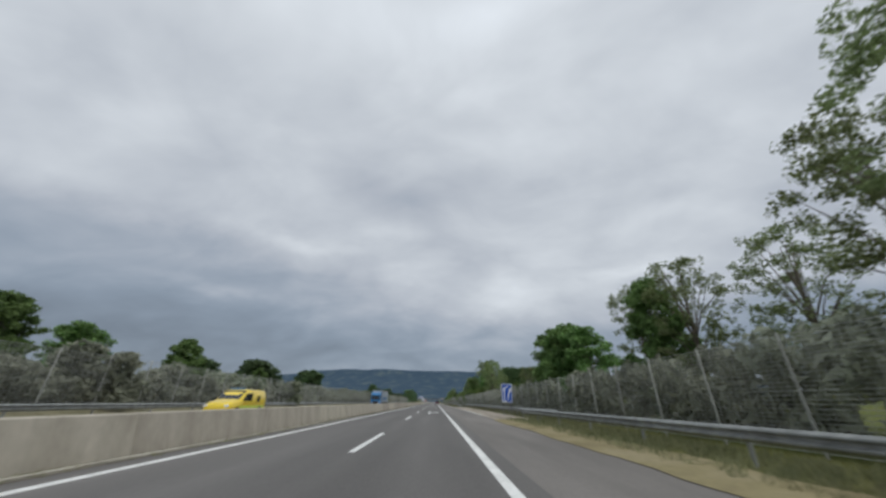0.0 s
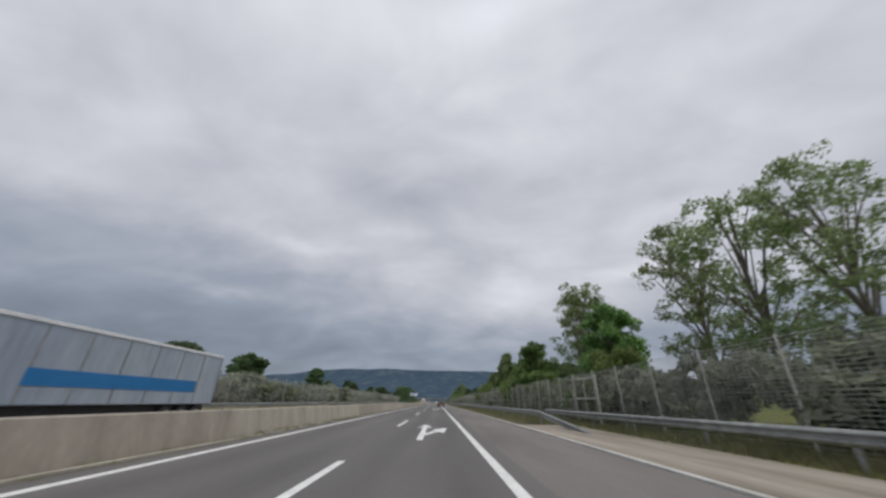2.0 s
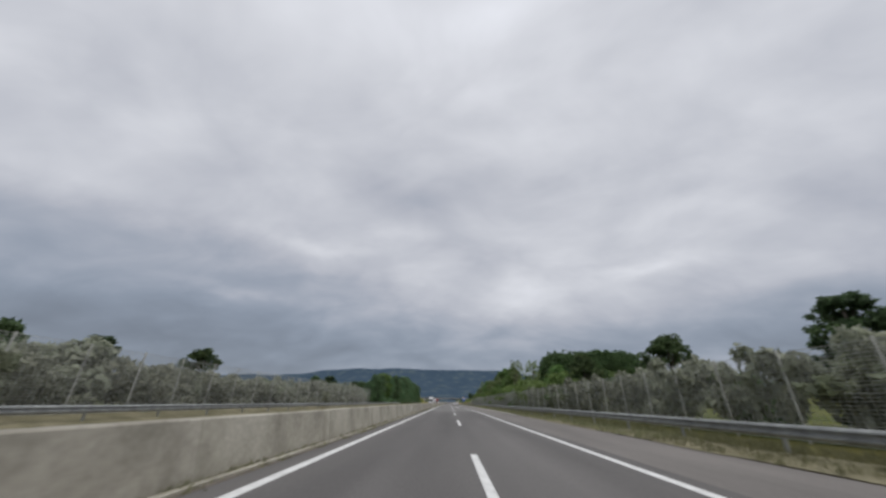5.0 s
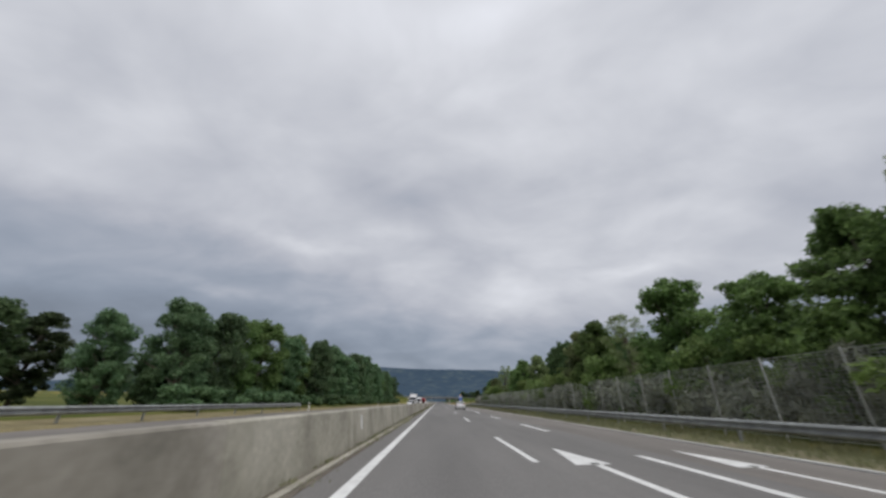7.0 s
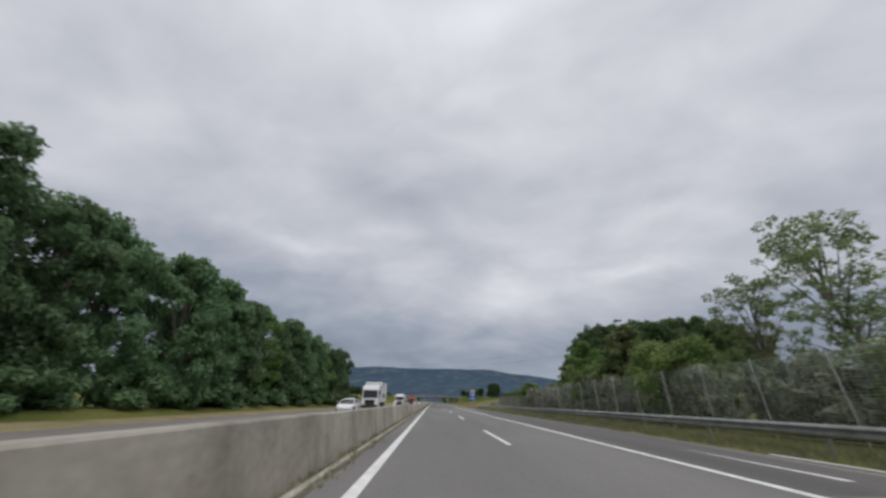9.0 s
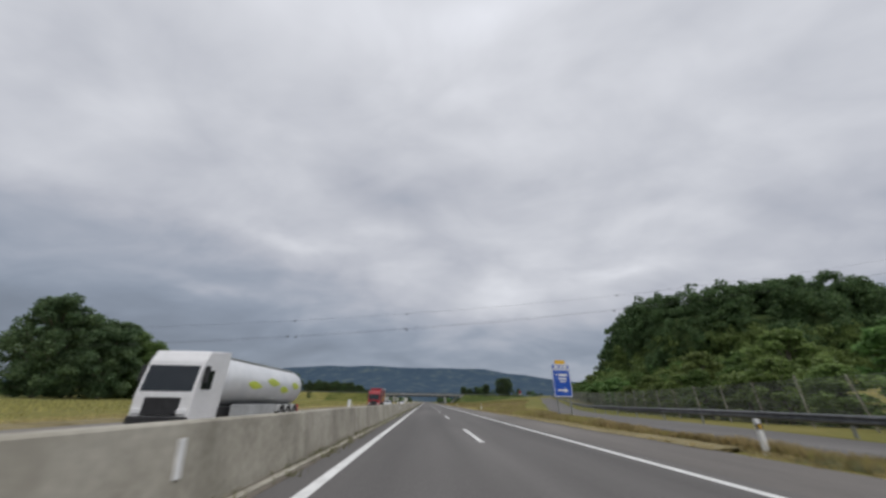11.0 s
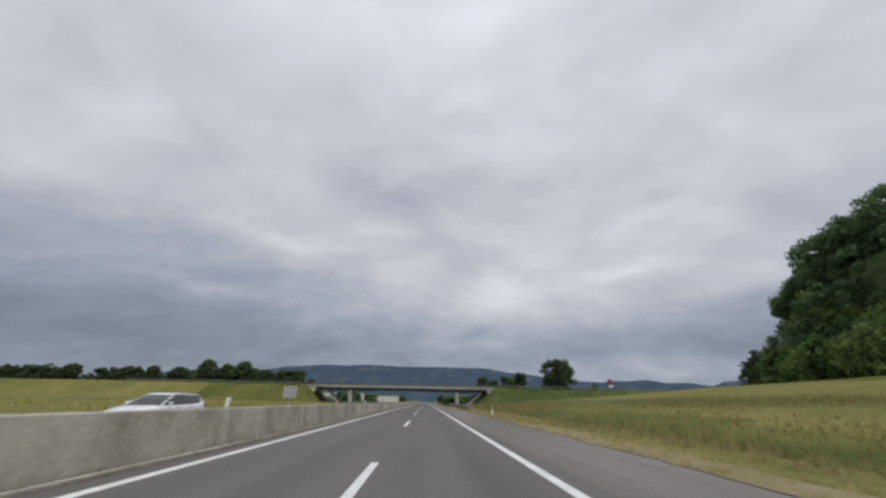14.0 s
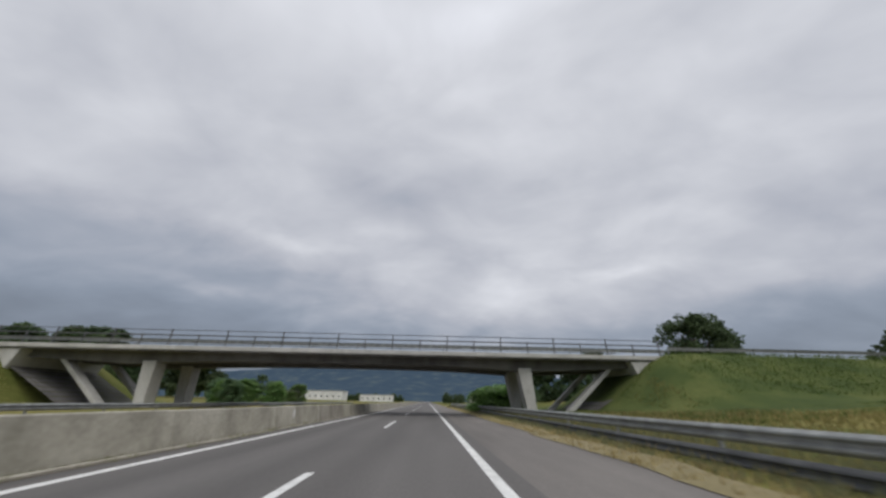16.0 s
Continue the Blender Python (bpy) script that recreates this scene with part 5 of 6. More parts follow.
bars(((-0.5, -0.36, 3.25, 0.14), (-0.22, 0.5, 3.2, 0.19), (-0.3, 0.42, 2.95, 0.13), (-0.18, 0.35, 2.74, 0.1)), ex, 0, M["white"])
bars(((-0.55, -0.2, 3.86, 0.17), (-0.05, 0.18, 3.86, 0.17), (0.26, 0.56, 3.86, 0.17)), ex, 0, M["white"])

# lane sign: small blue board with a white diagram
ls = thing("lane_sign", pose(9.3, 36.4, 0.0, 0, 0, 3), "blue lane-diagram sign with white arrows beside the guard rail", "road sign")
for x in (-0.4, 0.4):
    sign_post(x, -0.4, 2.8, ls, 0.08, 0.04)
panel(1.1, 1.15, 2.9, M["blue"], ls, 0, M["white"])
g = prism([(-0.32, 1.4), (-0.22, 1.4), (-0.22, 2.35), (-0.12, 2.35), (-0.27, 2.62), (-0.42, 2.35), (-0.32, 2.35)], "y", -0.006, 0.0)
part("arrow", g, M["white"], ls)
g = prism([(0.05, 1.4), (0.15, 1.4), (0.15, 1.75), (0.36, 2.2), (0.44, 2.15), (0.42, 2.5), (0.14, 2.3), (0.25, 2.25), (0.05, 1.8)], "y", -0.006, 0.0)
part("arrow", g, M["white"], ls)
bars(((-0.05, 0.12, 2.55, 0.12), (-0.42, -0.05, 1.22, 0.1)), ls, 0, M["white"])

# board on the median, and the back of a board beyond the far carriageway
mb = thing("median_sign", pose(MEDIAN - 0.2, 168, 0.0), "small white direction board on a post in the median", "road sign")
sign_post(-0.75, 0.8, 3.2, mb, 0.06, 0.05)
panel(1.9, 2.5, 3.2, M["white"], mb, 0)
bars(((-0.7, 0.7, 2.9, 0.16), (-0.7, 0.3, 2.62, 0.14)), mb, 0, M["blue"])
bs = thing("sign_board", pose(-20.8, 578.5, 0.0, 0, 0, 184), "pale grey back of a road sign on two posts", "road sign")
for x in (-0.6, 0.6):
    sign_post(x, -0.2, 2.95, bs, 0.12, 0.05)
part("panel", box(-1.05, 1.05, 0.16, 0.2, 1.2, 3.0, 0.012), M["grey_back"], bs)
for z in (1.5, 2.1, 2.7):
    part("rib", box(-1.0, 1.0, 0.2, 0.24, z - 0.03, z + 0.03), M["steel"], bs)

# red and white board beside the crossing road
rb = thing("notice_board", pose(58.2, 627.0, ground_z(58.2, 627.0), 0, 0, -20), "red and white notice board on posts beside the crossing road", "sign board")
for x in (-0.5, 0.5):
    sign_post(x, -0.4, 3.0, rb, 0.06, 0.05)
part("panel", prism([(-0.75, 1.6), (0.75, 1.5), (0.7, 2.7), (0.2, 3.1), (-0.6, 3.0), (-0.85, 2.4)], "y", 0.0, 0.05), M["truck_red"], rb, "red upper panel")
part("lower_panel", box(-0.5, 0.7, 0.0, 0.05, 0.75, 1.46, 0.01), M["white"], rb, "white lower panel")

# delineator posts


def delineator(x, y):
    d = thing("delineator", pose(x, y, ground_z(x, y) + 0.02), "white plastic delineator post with a dark reflector band", "delineator", "delineators")
    part("body", prism([(-0.06, -0.05), (0.06, -0.05), (0.06, 0.03), (0.0, 0.07), (-0.06, 0.03)], "z", -0.2, 0.84, bevel=0.008), M["white"], d)
    part("band", box(-0.063, 0.063, -0.053, 0.0, 0.58, 0.72), M["dark_trim"], d, "black band")
    part("reflector", box(-0.03, 0.03, -0.058, -0.05, 0.6, 0.7), M["yellow"], d, "amber reflector")


for y in (411.4, 459.8, 504.4, 553.5):
    delineator(7.25, y)
for y in (290, 336, 382, 428, 474, 520, 566):
    delineator(-16.1, y)
for y in range(300, 560, 23):
    d = thing("barrier_marker", pose(MEDIAN, y, TOP), "small white reflector post on the barrier", "reflector", "barrier markers")
    part("body", box(-0.05, 0.05, -0.03, 0.03, -0.02, 0.22, 0.008), M["white"], d)
for y in (212, 261, 310, 358, 406, 438, 470.4, 519, 568, 616):
    d = thing("barrier_reflector", pose(MEDIAN + 0.168, y, 0.5, 0, -7.7, 0), "narrow white reflector strip fixed to the barrier face", "reflector", "barrier reflectors")
    part("strip", box(0.0, 0.03, -0.045, 0.045, -0.18, 0.2, 0.006), M["white"], d)

# ---------------------------------------------------------------- overhead cables with markers
POLE_L, POLE_R = -100.0, 95.0


def cable_z(z0, x):
    u = x + 5.1
    return z0 + 0.1 * u + 0.0005 * u * u


for y, z0 in ((452.7, 13.5), (451.3, 10.95), (454.3, 11.35)):
    c = thing("overhead_cable", pose(0, y, 0), "thin dark power cable hanging across the motorway", "cable", "overhead cables")
    xs = [POLE_L + (POLE_R - POLE_L) * k / 40 for k in range(41)]
    part("wire", tube([(x, 0, cable_z(z0, x)) for x in xs], [0.011] * 41, 5), M["dark_trim"], c)
    for x in (-22.0, -5.1, 29.2):
        m = bmesh.new()
        bmesh.ops.create_icosphere(m, subdivisions=2, radius=0.13)
        for v in m.verts:
            v.co = Vector((v.co.x * 1.2, v.co.y, v.co.z * 0.85)) + Vector((x, 0, cable_z(z0, x) - 0.05))
        part("marker_ball", m, M["dark_trim"], c)

for x in (POLE_L, POLE_R):
    z = ground_z(x, 452.8)
    p = thing("utility_pole", pose(x, 452.8, z), "tall weathered pole carrying the cables", "pole", "utility poles")
    part("pole", tube([(0, 0, -0.5), (0, 0, cable_z(13.5, x) - z + 0.4)], [0.28, 0.15], 8), M["bark"], p)
    for zz in (cable_z(10.95, x) - z, cable_z(13.5, x) - z):
        part("crossarm", box(-0.1, 0.1, -1.9, 1.9, zz - 0.1, zz + 0.1, 0.01), M["bark"], p)

# ---------------------------------------------------------------- vehicles


def wheel(parent, x, y, r, w):
    t = tube([(x - w / 2, y, r), (x - w / 2 + 0.03, y, r), (x + w / 2 - 0.03, y, r), (x + w / 2, y, r)], [r * 0.93, r, r, r * 0.93], 22)
    ty = part("tyre", t, M["rubber"], parent, smooth=False)
    side = 1 if x > 0 else -1
    xr = x + side * (w / 2 + 0.004)
    rb = tube([(xr - side * 0.05, y, r), (xr, y, r)], [r * 0.62, r * 0.6], 18)
    part("rim", rb, M["rim"], ty)
    for k in range(5):
        a = 2 * math.pi * k / 5
        cy, cz = y + 0.36 * r * math.cos(a), r + 0.36 * r * math.sin(a)
        part("spoke_gap", box(xr - 0.004, xr + 0.004, cy - 0.1 * r, cy + 0.1 * r, cz - 0.12 * r, cz + 0.12 * r), M["dark_trim"], ty)


def loft(rings, close=True):
    m = bmesh.new()
    vs = [[m.verts.new(p) for p in ring] for ring in rings]
    n = len(vs[0])
    for a, b in zip(vs, vs[1:]):
        for k in range(n):
            m.faces.new((a[k], a[(k + 1) % n], b[(k + 1) % n], b[k]))
    if close:
        m.faces.new(vs[0][::-1])
        m.faces.new(vs[-1])
    return m


def saloon(name, m, paint, label, estate=False):
    """A car, rear bumper at y = 0, driving to +y; 4.65 m long, 1.84 m wide, 1.44 m high."""
    c = thing(name, m, label, "car", "cars")
    L, H = 4.65, 1.44
    st = ((0.0, 0.42, 0.80, 0.70), (0.05, 0.30, 0.96, 0.80), (0.16, 0.26, 1.05, 0.86), (0.5, 0.23, 1.06, 0.905), (1.0, 0.21, 1.01, 0.92), (1.8, 0.2, 0.96, 0.925), (2.6, 0.2, 0.94, 0.925), (3.4, 0.2, 0.92, 0.915),
          (3.9, 0.21, 0.84, 0.90), (4.3, 0.23, 0.75, 0.85), (4.55, 0.27, 0.66, 0.76), (4.65, 0.36, 0.56, 0.62))
    rings = []
    for y, zb, zt, hw in st:
        mid = zb + (zt - zb) * 0.5
        half = [(hw * 0.84, zb), (hw * 0.955, zb + 0.07), (hw * 0.985, zb + 0.2 * (zt - zb)), (hw, mid), (hw * 0.985, zb + 0.78 * (zt - zb)), (hw * 0.945, zt - 0.035), (hw * 0.86, zt), (hw * 0.4, zt + 0.012)]
        rings.append([(x, y, z) for x, z in half] + [(-x, y, z) for x, z in half[::-1]])
    part("body", loft(rings), paint, c, smooth=True)
    rear0, rear1 = (0.22, 0.7) if estate else (0.42, 1.55)
    gl = []
    for y, zb, zt, hb, ht in ((rear0, 0.98, 1.06, 0.72, 0.66), ((rear0 + rear1) / 2, 0.97, 1.06 + (H - 1.12) * 0.62, 0.82, 0.63), (rear1, 0.96, H - 0.05, 0.87, 0.61), (2.05, 0.94, H - 0.015, 0.875, 0.62), (2.5, 0.93, H - 0.035, 0.87, 0.61), (3.0, 0.92, 1.2, 0.85, 0.66), (3.5, 0.9, 0.93, 0.80, 0.74)):
        gl.append([(hb, y, zb), (ht, y, zt), (-ht, y, zt), (-hb, y, zb)])
    part("glasshouse", loft(gl), M["glass"], c, "dark tinted windows", smooth=False)
    ro = []
    for y, z, w in ((rear1 - 0.25, H - 0.10, 0.57), (rear1 + 0.05, H - 0.025, 0.605), (2.05, H + 0.008, 0.62), (2.45, H - 0.012, 0.61), (2.6, H - 0.07, 0.60)):
        ro.append([(w, y, z - 0.03), (w * 0.8, y, z + 0.012), (-w * 0.8, y, z + 0.012), (-w, y, z - 0.03)])
    part("roof", loft(ro), paint, c, smooth=True)
    for s in (-1, 1):
        mid = ((0.83 * s, (rear0 + rear1) / 2, 1.0), (0.635 * s, (rear0 + rear1) / 2, 1.06 + (H - 1.12) * 0.62))
        part("pillar", tube([(0.70 * s, rear0 - 0.02, 1.05), mid[1], (0.615 * s, rear1, H - 0.05)], [0.045, 0.042, 0.036], 6), paint, c)
        for p, q, r in (((0.88 * s, 2.1, 0.95), (0.625 * s, 2.02, H - 0.035), 0.028), ((0.81 * s, 3.46, 0.92), (0.612 * s, 2.5, H - 0.045), 0.036), ((0.615 * s, rear1, H - 0.045), (0.612 * s, 2.5, H - 0.04), 0.03)):
            part("pillar", tube([p, q], [r, r], 6), M["dark_trim"] if r == 0.028 else paint, c)
        part("tail_light", prism([(0.46 * s, 0.90), (0.80 * s, 0.86), (0.83 * s, 0.95), (0.50 * s, 0.955)], "y", 0.0, 0.14, bevel=0.012), M["tail"], c)
        part("tail_light_side", box(0.845 * s - 0.035, 0.845 * s + 0.035, 0.1, 0.34, 0.885, 0.955, 0.02), M["tail_dark"], c, "dark red end of the tail light")
        part("headlight", box(0.62 * s - 0.16, 0.62 * s + 0.16, 4.36, 4.56, 0.60, 0.70, 0.03), M["white"], c)
        part("mirror", box(1.0 * s - 0.09, 1.0 * s + 0.09, 3.05, 3.2, 0.94, 1.06, 0.035), paint, c)
        part("sill", box(0.88 * s - 0.04, 0.88 * s + 0.04, 1.2, 3.35, 0.18, 0.28, 0.02), M["dark_trim"], c)
        for y in (1.25, 2.12, 3.1):
            part("door_gap", box(0.925 * s - 0.006, 0.925 * s + 0.003, y - 0.004, y + 0.004, 0.36, 0.90), M["dark_trim"], c)
        for y in (1.45, 2.35):
            part("door_handle", box(0.925 * s - 0.012, 0.925 * s + 0.012, y, y + 0.18, 0.80, 0.835, 0.004), M["dark_trim"], c)
        for y in (0.88, 3.76):
            wheel(c, 0.815 * s, y, 0.335, 0.23)
            part("wheel_arch", tube([(0.80 * s - 0.14, y, 0.35), (0.80 * s + 0.128, y, 0.35)], [0.385, 0.385], 24), M["dark_trim"], c)
    part("bumper", box(-0.70, 0.70, -0.02, 0.25, 0.27, 0.40, 0.04), M["dark_trim"], c, "black lower bumper")
    part("plate_recess", box(-0.36, 0.36, -0.006, 0.06, 0.56, 0.72, 0.02), M["dark_trim"], c)
    part("plate", box(-0.26, 0.26, -0.016, 0.0, 0.58, 0.69, 0.004), M["white"], c)
    part("bootlid_lip", box(-0.66, 0.66, 0.05, 0.16, 1.045, 1.075, 0.012), paint, c)
    return c


S = 0.87


def at(x, y, turn=0.0, s=S):
    return Matrix.LocRotScale((x, y, 0.0), Euler((0, 0, radians(turn))), (s, s, s))


saloon("car", at(1.8, 309.15, -0.5, 0.8), M["car_white"], "white saloon with dark windows in the slow lane")
saloon("car", at(2.75, 154.0), M["car_dark"], "dark red hatchback ahead in the slow lane", True)
saloon("car", at(-10.3, 362, 180), M["car_white"], "white estate car on the opposite carriageway", True)

saloon("car", at(-10.4, 538.0, 180), M["car_white"], "white hatchback on the opposite carriageway", True)
saloon("car", at(-10.4, 488.3, 180), M["car_silver"], "silver hatchback on the opposite carriageway", True)


def van(name, m, paint, label):
    """A small panel van, front at y = 0, its rear at -4.9; 1.85 m wide, 1.85 m high."""
    v = thing(name, m, label, "van", "cars")
    rings = []
    for y, zb, zt, hw in ((0.0, 0.42, 0.72, 0.66), (-0.08, 0.28, 0.92, 0.80), (-0.5, 0.22, 1.06, 0.88), (-1.0, 0.2, 1.14, 0.92), (-1.25, 0.2, 1.22, 0.925), (-1.75, 0.2, 1.62, 0.925), (-2.1, 0.2, 1.80, 0.925), (-2.6, 0.2, 1.85, 0.925), (-4.5, 0.2, 1.84, 0.92), (-4.8, 0.24, 1.78, 0.90), (-4.9, 0.34, 1.66, 0.86)):
        mid = min(1.1, zb + (zt - zb) * 0.6)
        half = [(hw * 0.86, zb), (hw * 0.98, zb + 0.1), (hw, mid), (hw * (0.97 if zt < 1.3 else 0.9), zt - 0.1), (hw * 0.78, zt), (hw * 0.4, zt + 0.015)]
        rings.append([(x, y, z) for x, z in half] + [(-x, y, z) for x, z in half[::-1]])
    part("body", loft(rings), paint, v, smooth=True)
    part("windscreen", prism([(-1.18, 1.21), (-1.95, 1.76), (-2.0, 1.72), (-1.25, 1.15)], "x", -0.74, 0.74), M["glass"], v)
    for q in (-1, 1):
        part("side_window", prism([(-1.55, 1.12), (-1.85, 1.55), (-2.6, 1.62), (-2.65, 1.12)], "x", 0.89 * q, 0.932 * q), M["glass"], v)
        part("stripe", box(0.925 * q - 0.006, 0.925 * q + 0.006, -4.6, -1.2, 0.62, 0.82), M["lime"], v, "lime reflective band")
        part("emblem", tube([(0.915 * q, -3.6, 1.25), (0.935 * q, -3.6, 1.25)], [0.22, 0.22], 16), M["dark_trim"], v, "dark round emblem")
        part("headlight", box(0.66 * q - 0.14, 0.66 * q + 0.14, -0.16, -0.03, 0.72, 0.88, 0.03), M["white"], v)
        part("mirror", box(1.02 * q - 0.09, 1.02 * q + 0.09, -1.6, -1.48, 1.12, 1.32, 0.03), M["dark_trim"], v)
        for y in (-0.95, -3.95):
            wheel(v, 0.82 * q, y, 0.33, 0.22)
            part("wheel_arch", tube([(0.80 * q - 0.14, y, 0.35), (0.80 * q + 0.13, y, 0.35)], [0.39, 0.39], 22), M["dark_trim"], v)
    part("bumper", box(-0.78, 0.78, -0.2, 0.02, 0.28, 0.5, 0.05), M["dark_trim"], v)
    part("light_bar", box(-0.5, 0.5, -2.35, -2.15, 1.85, 1.93, 0.02), M["truck_blue"], v, "blue light bar on the roof")


van("van", at(-10.3, 20.6, 180), M["van_yellow"], "yellow service van with lime bands on the opposite carriageway")


def lorry(name, m, cab, trailer, label, length, tanker=False):
    """A lorry, front at y = 0, its rear at -length; 2.5 m wide, 3.9 m high."""
    t = thing(name, m, label, "lorry", "lorries")
    prof_c = [(0.0, 0.5), (0.02, 1.5), (-0.12, 2.9), (-0.35, 3.35), (-1.9, 3.5), (-2.1, 3.5), (-2.1, 0.5)]
    part("cab", prism(prof_c, "x", -1.22, 1.22, bevel=0.05), cab, t)
    part("windscreen", prism([(0.03, 1.65), (-0.09, 2.7), (-0.14, 2.7), (-0.02, 1.65)], "x", -1.08, 1.08), M["glass"], t)
    for s in (-1, 1):
        part("side_window", box(1.21 * s - 0.02, 1.21 * s + 0.03 * s + 0.0, -1.0, -0.3, 1.75, 2.55, 0.005), M["glass"], t)
        part("headlight", box(0.9 * s - 0.2, 0.9 * s + 0.2, -0.02, 0.06, 0.75, 0.98, 0.03), M["white"], t)
        part("mirror", box(1.38 * s - 0.1, 1.38 * s + 0.1, -0.25, -0.12, 2.0, 2.7, 0.03), M["dark_trim"], t)
    part("grille", box(-0.75, 0.75, 0.0, 0.05, 0.7, 1.4, 0.02), M["dark_trim"], t)
    part("bumper", box(-1.22, 1.22, -0.1, 0.1, 0.35, 0.68, 0.05), M["dark_trim"], t)
    if tanker:
        y0, y1, zc_, r_ = -length, -2.5, 2.2, 1.18
        part("tank", tube([(0, y0, zc_), (0, y0 + 0.12, zc_), (0, y0 + 0.4, zc_), (0, y1 - 0.4, zc_), (0, y1 - 0.12, zc_), (0, y1, zc_)], [r_ * 0.6, r_ * 0.9, r_, r_, r_ * 0.9, r_ * 0.6], 32), trailer, t, "white steel tank", smooth=True)
        part("catwalk", box(-0.35, 0.35, y0 + 0.6, y1 - 0.6, zc_ + r_ - 0.03, zc_ + r_ + 0.07, 0.01), M["steel"], t)
        for q in (-1, 1):
            # leaf-shaped emblems that follow the round of the tank
            for ya, yb, ang, wide in ((y0 + 0.9, y0 + 2.5, 6, 13), (y0 + 2.9, y0 + 4.5, -10, 12), (y0 + 4.6, y0 + 6.6, 9, 13), (y0 + 7.2, y0 + 9.0, -4, 11)):
                em, n = bmesh.new(), 10
                rows_ = []
                for i in range(n + 1):
                    w = i / n
                    h = wide * math.sin(math.pi * w) * (0.6 + 0.4 * w) + 0.8
                    mid_ = ang + 6 * (w - 0.5)
                    rows_.append([em.verts.new((q * (r_ + 0.012) * math.cos(radians(mid_ + u * h)), ya + (yb - ya) * w, zc_ + (r_ + 0.012) * math.sin(radians(mid_ + u * h)))) for u in (-1, -0.33, 0.33, 1)])
                for ra, rb in zip(rows_, rows_[1:]):
                    for i in range(3):
                        em.faces.new((ra[i], rb[i], rb[i + 1], ra[i + 1]))
                part("emblem", em, M["tank_yellow"] if ang > 0 else M["lime"], t, "yellow-green leaf emblem")
            part("side_guard", box(1.12 * q - 0.03, 1.12 * q + 0.03, -length + 4.6, -3.4, 0.55, 1.12, 0.02), M["grey_back"], t)
            part("tail_light", box(0.85 * q - 0.22, 0.85 * q + 0.22, -length - 0.02, -length + 0.12, 0.75, 1.05, 0.02), M["tail"], t)
            for y in (-length + 1.2, -length + 2.4, -length + 3.6):
                arc = [(y + 0.58 * math.cos(radians(v)), 0.52 + 0.58 * math.sin(radians(v))) for v in range(15, 166, 15)]
                arc += [(y + 0.55 * math.cos(radians(v)), 0.52 + 0.55 * math.sin(radians(v))) for v in range(165, 14, -15)]
                part("mudguard", prism(arc, "x", 1.02 * q - 0.2, 1.02 * q + 0.2), M["grey_back"], t)
        part("rear_bumper", box(-1.15, 1.15, -length + 0.02, -length + 0.2, 0.5, 0.72, 0.03), M["truck_red"], t, "red rear bumper beam")
    else:
        part("trailer", box(-1.25, 1.25, -length, -2.4, 1.05, 3.95, 0.05), trailer, t)
        n = int((length - 2.4) / 1.6)
        for k in range(n + 1):
            y = -2.45 - (length - 2.5) * k / n
            for s in (-1, 1):
                part("stake", box(1.255 * s - 0.012, 1.255 * s + 0.012, y - 0.04, y + 0.04, 1.1, 3.88), M["steel"], t)
        for s in (-1, 1):
            part("top_rail", box(1.26 * s - 0.03, 1.26 * s + 0.03, -length, -2.4, 3.84, 3.98, 0.01), M["white"], t)
            if cab == M["truck_red"]:
                swoosh = [(-length + 4.6, 1.75), (-length + 2.6, 1.95), (-length + 1.2, 2.55), (-length + 0.5, 3.2), (-length + 0.5, 2.75), (-length + 1.1, 2.2), (-length + 2.5, 1.65), (-length + 4.6, 1.45)]
                part("emblem", prism(swoosh, "x", 1.25 * s, 1.268 * s), M["yellow"], t, "yellow ribbon emblem")
                part("emblem", tube([(1.25 * s, -length + 3.4, 2.75), (1.266 * s, -length + 3.4, 2.75)], [0.42, 0.42], 20), M["dark_trim"], t, "dark round emblem")
            else:
                part("stripe", box(1.262 * s - 0.008, 1.262 * s + 0.008, -length + 2.0, -4.2, 1.7, 2.3), M["truck_blue"], t)
    part("chassis", box(-0.9, 0.9, -length + 0.2, -0.5, 0.55, 1.02, 0.03), M["dark_trim"], t)
    for y in (-1.2, -length + 1.2, -length + 2.4, -length + 3.6):
        for s in (-1, 1):
            wheel(t, 1.02 * s, y, 0.5, 0.34)
    return t


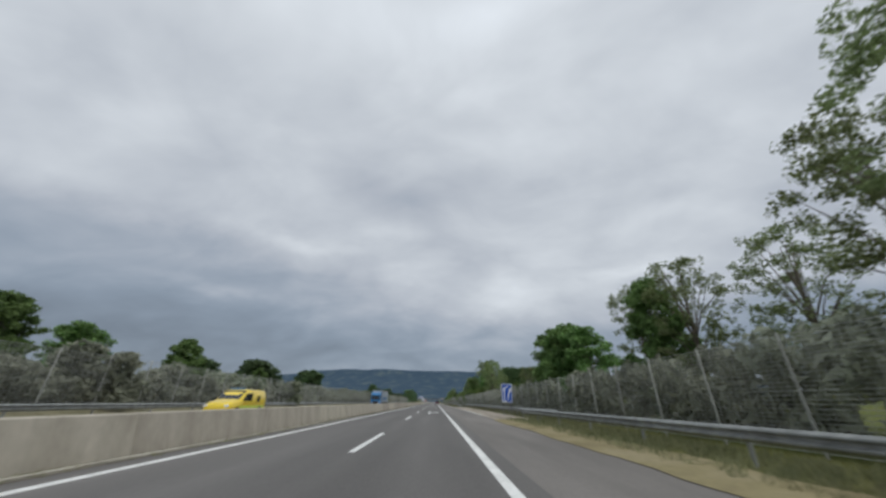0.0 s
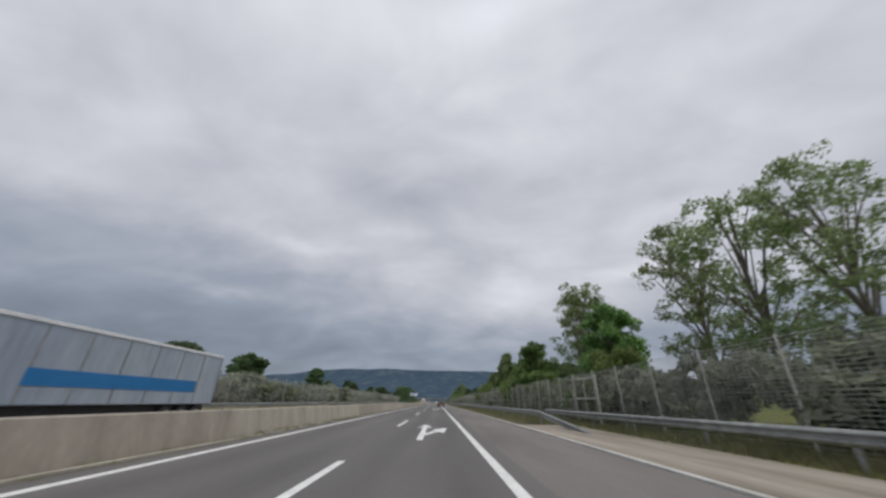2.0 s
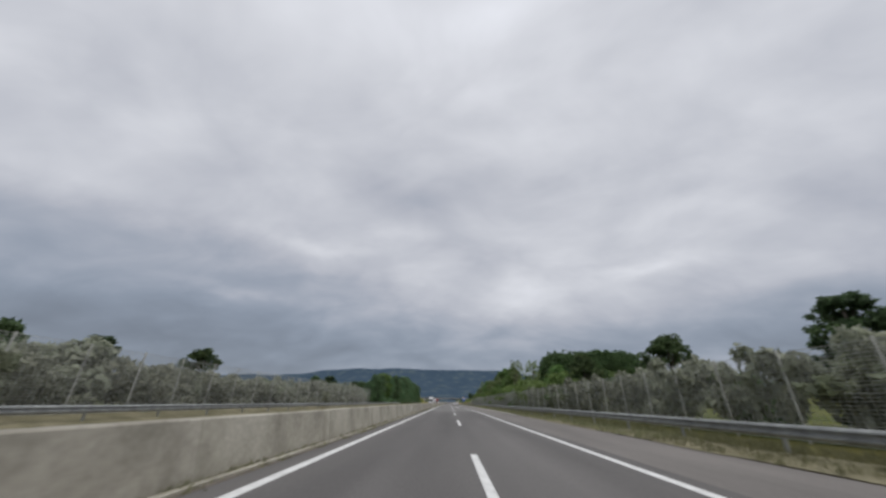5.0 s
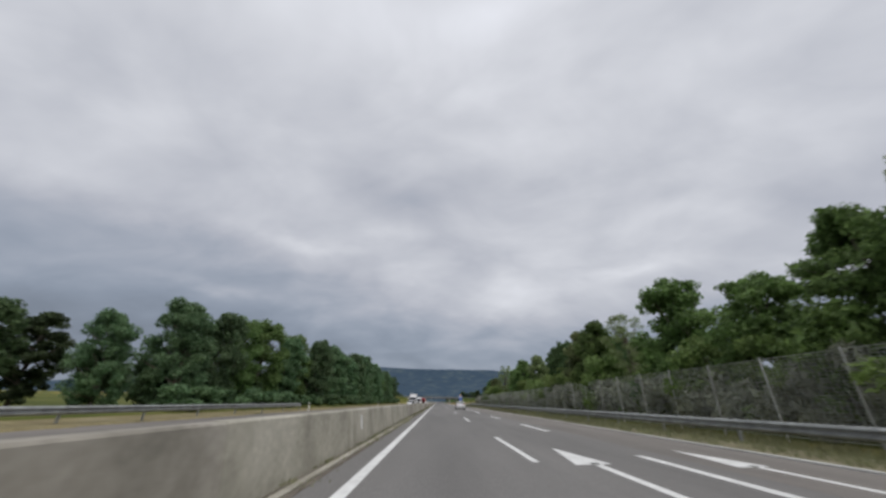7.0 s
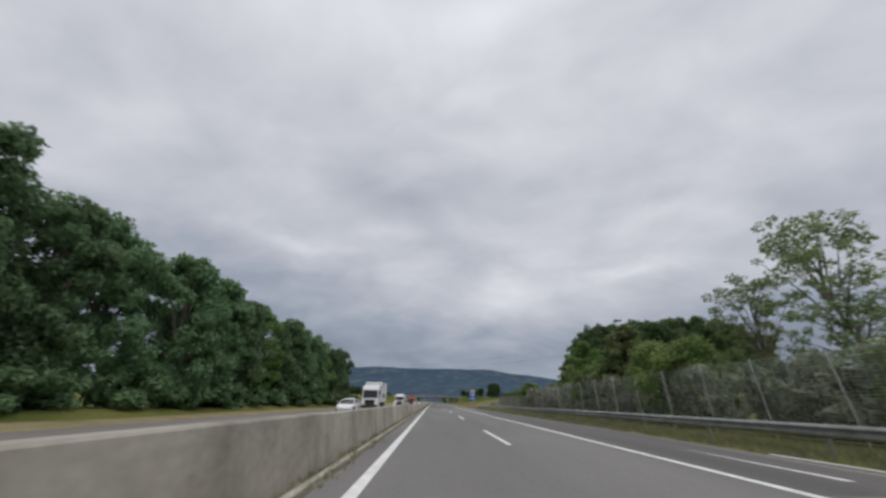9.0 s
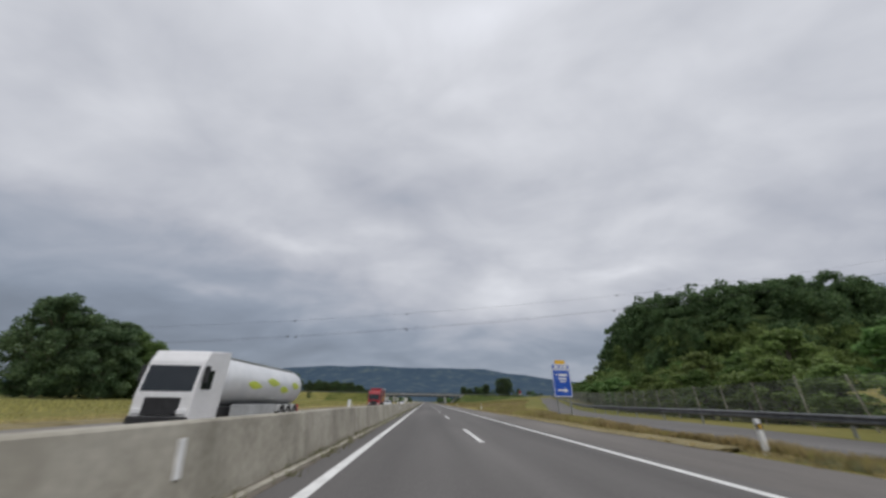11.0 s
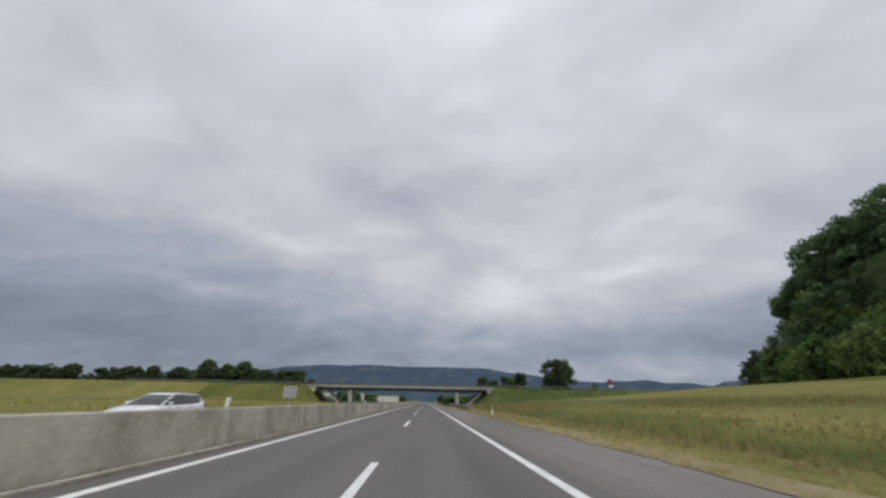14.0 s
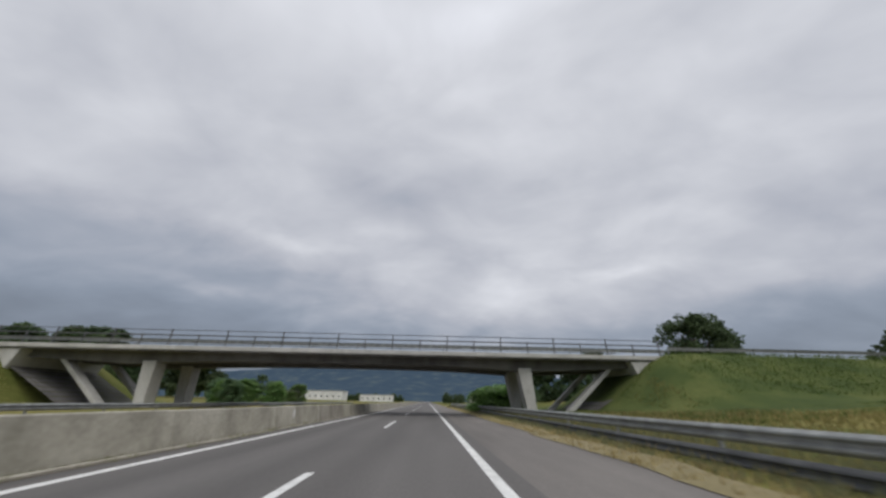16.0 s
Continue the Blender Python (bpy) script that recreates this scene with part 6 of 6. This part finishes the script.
lorry("lorry", at(-10.4, 75.2, 180, 0.78), M["truck_blue"], M["tarp"], "blue lorry with a grey tarpaulin trailer on the opposite carriageway", 15.2)
lorry("lorry", at(-10.2, 461.4, 180, 0.76), M["truck_red"], M["truck_red"], "red lorry with yellow stripes on the opposite carriageway", 9.5)
lorry("lorry", at(-10.4, 372.0, 180), M["car_white"], M["render_white"], "white box lorry on the opposite carriageway", 9.0)
lorry("lorry", at(-10.4, 414.2, 180, 0.78), M["car_white"], M["tank"], "white tanker lorry with green emblem on the opposite carriageway", 13.5, True)

# ---------------------------------------------------------------- far buildings


def house(x, y, w, d, h, roof_h, label, roof=None, flat=False):
    z = ground_z(x, y)
    b = thing("building", pose(x, y, z - 0.3), label, "building", "far buildings")
    part("wall", box(-w / 2, w / 2, -d / 2, d / 2, 0, h), M["render_white"], b)
    if flat:
        part("roof", box(-w / 2 - 0.2, w / 2 + 0.2, -d / 2 - 0.2, d / 2 + 0.2, h, h + 0.4), M["grey_back"], b)
    else:
        part("roof", prism([(-d / 2 - 0.4, h), (d / 2 + 0.4, h), (0, h + roof_h)], "x", -w / 2 - 0.4, w / 2 + 0.4), roof or M["roof_red"], b)
    n = max(2, int(w / 4))
    for k in range(n):
        cx = -w / 2 + w * (k + 0.5) / n
        win = part("window", box(cx - 0.6, cx + 0.6, -d / 2 - 0.04, -d / 2 + 0.05, h * 0.35, h * 0.35 + 1.3), M["white"], b)
        part("pane", box(cx - 0.5, cx + 0.5, -d / 2 - 0.06, -d / 2 - 0.03, h * 0.35 + 0.1, h * 0.35 + 1.2), M["glass"], win)


shed = thing("shed", pose(-21.0, 249.6, ground_z(-21, 253) - 0.1), "low weathered grey shed with dark openings beyond the fence", "shed")
part("wall", box(-1.8, 1.8, 0.0, 7.0, 0.0, 2.0, 0.02), M["concrete_dark"], shed)
part("roof", prism([(-2.1, 2.0), (2.1, 2.0), (2.1, 2.1), (0.0, 2.6), (-2.1, 2.1)], "y", -0.3, 7.3), M["grey_back"], shed, "pale sheet roof")
for y in (0.5, 2.7, 4.9):
    part("door", box(1.8, 1.84, y, y + 1.5, 0.05, 1.75, 0.01), M["concrete_pale"], shed, "pale panel door")
house(-76, 860, 36, 18, 6.0, 0, "long low white warehouse with a flat roof", flat=True)
house(-40, 900, 26, 16, 5.0, 0, "low white industrial hall with a flat roof", flat=True)
house(-150, 760, 14, 9, 5.0, 3, "small white house with a tiled roof among trees")
house(-120, 430, 12, 9, 5.0, 3, "white house with a tiled roof in the fields")
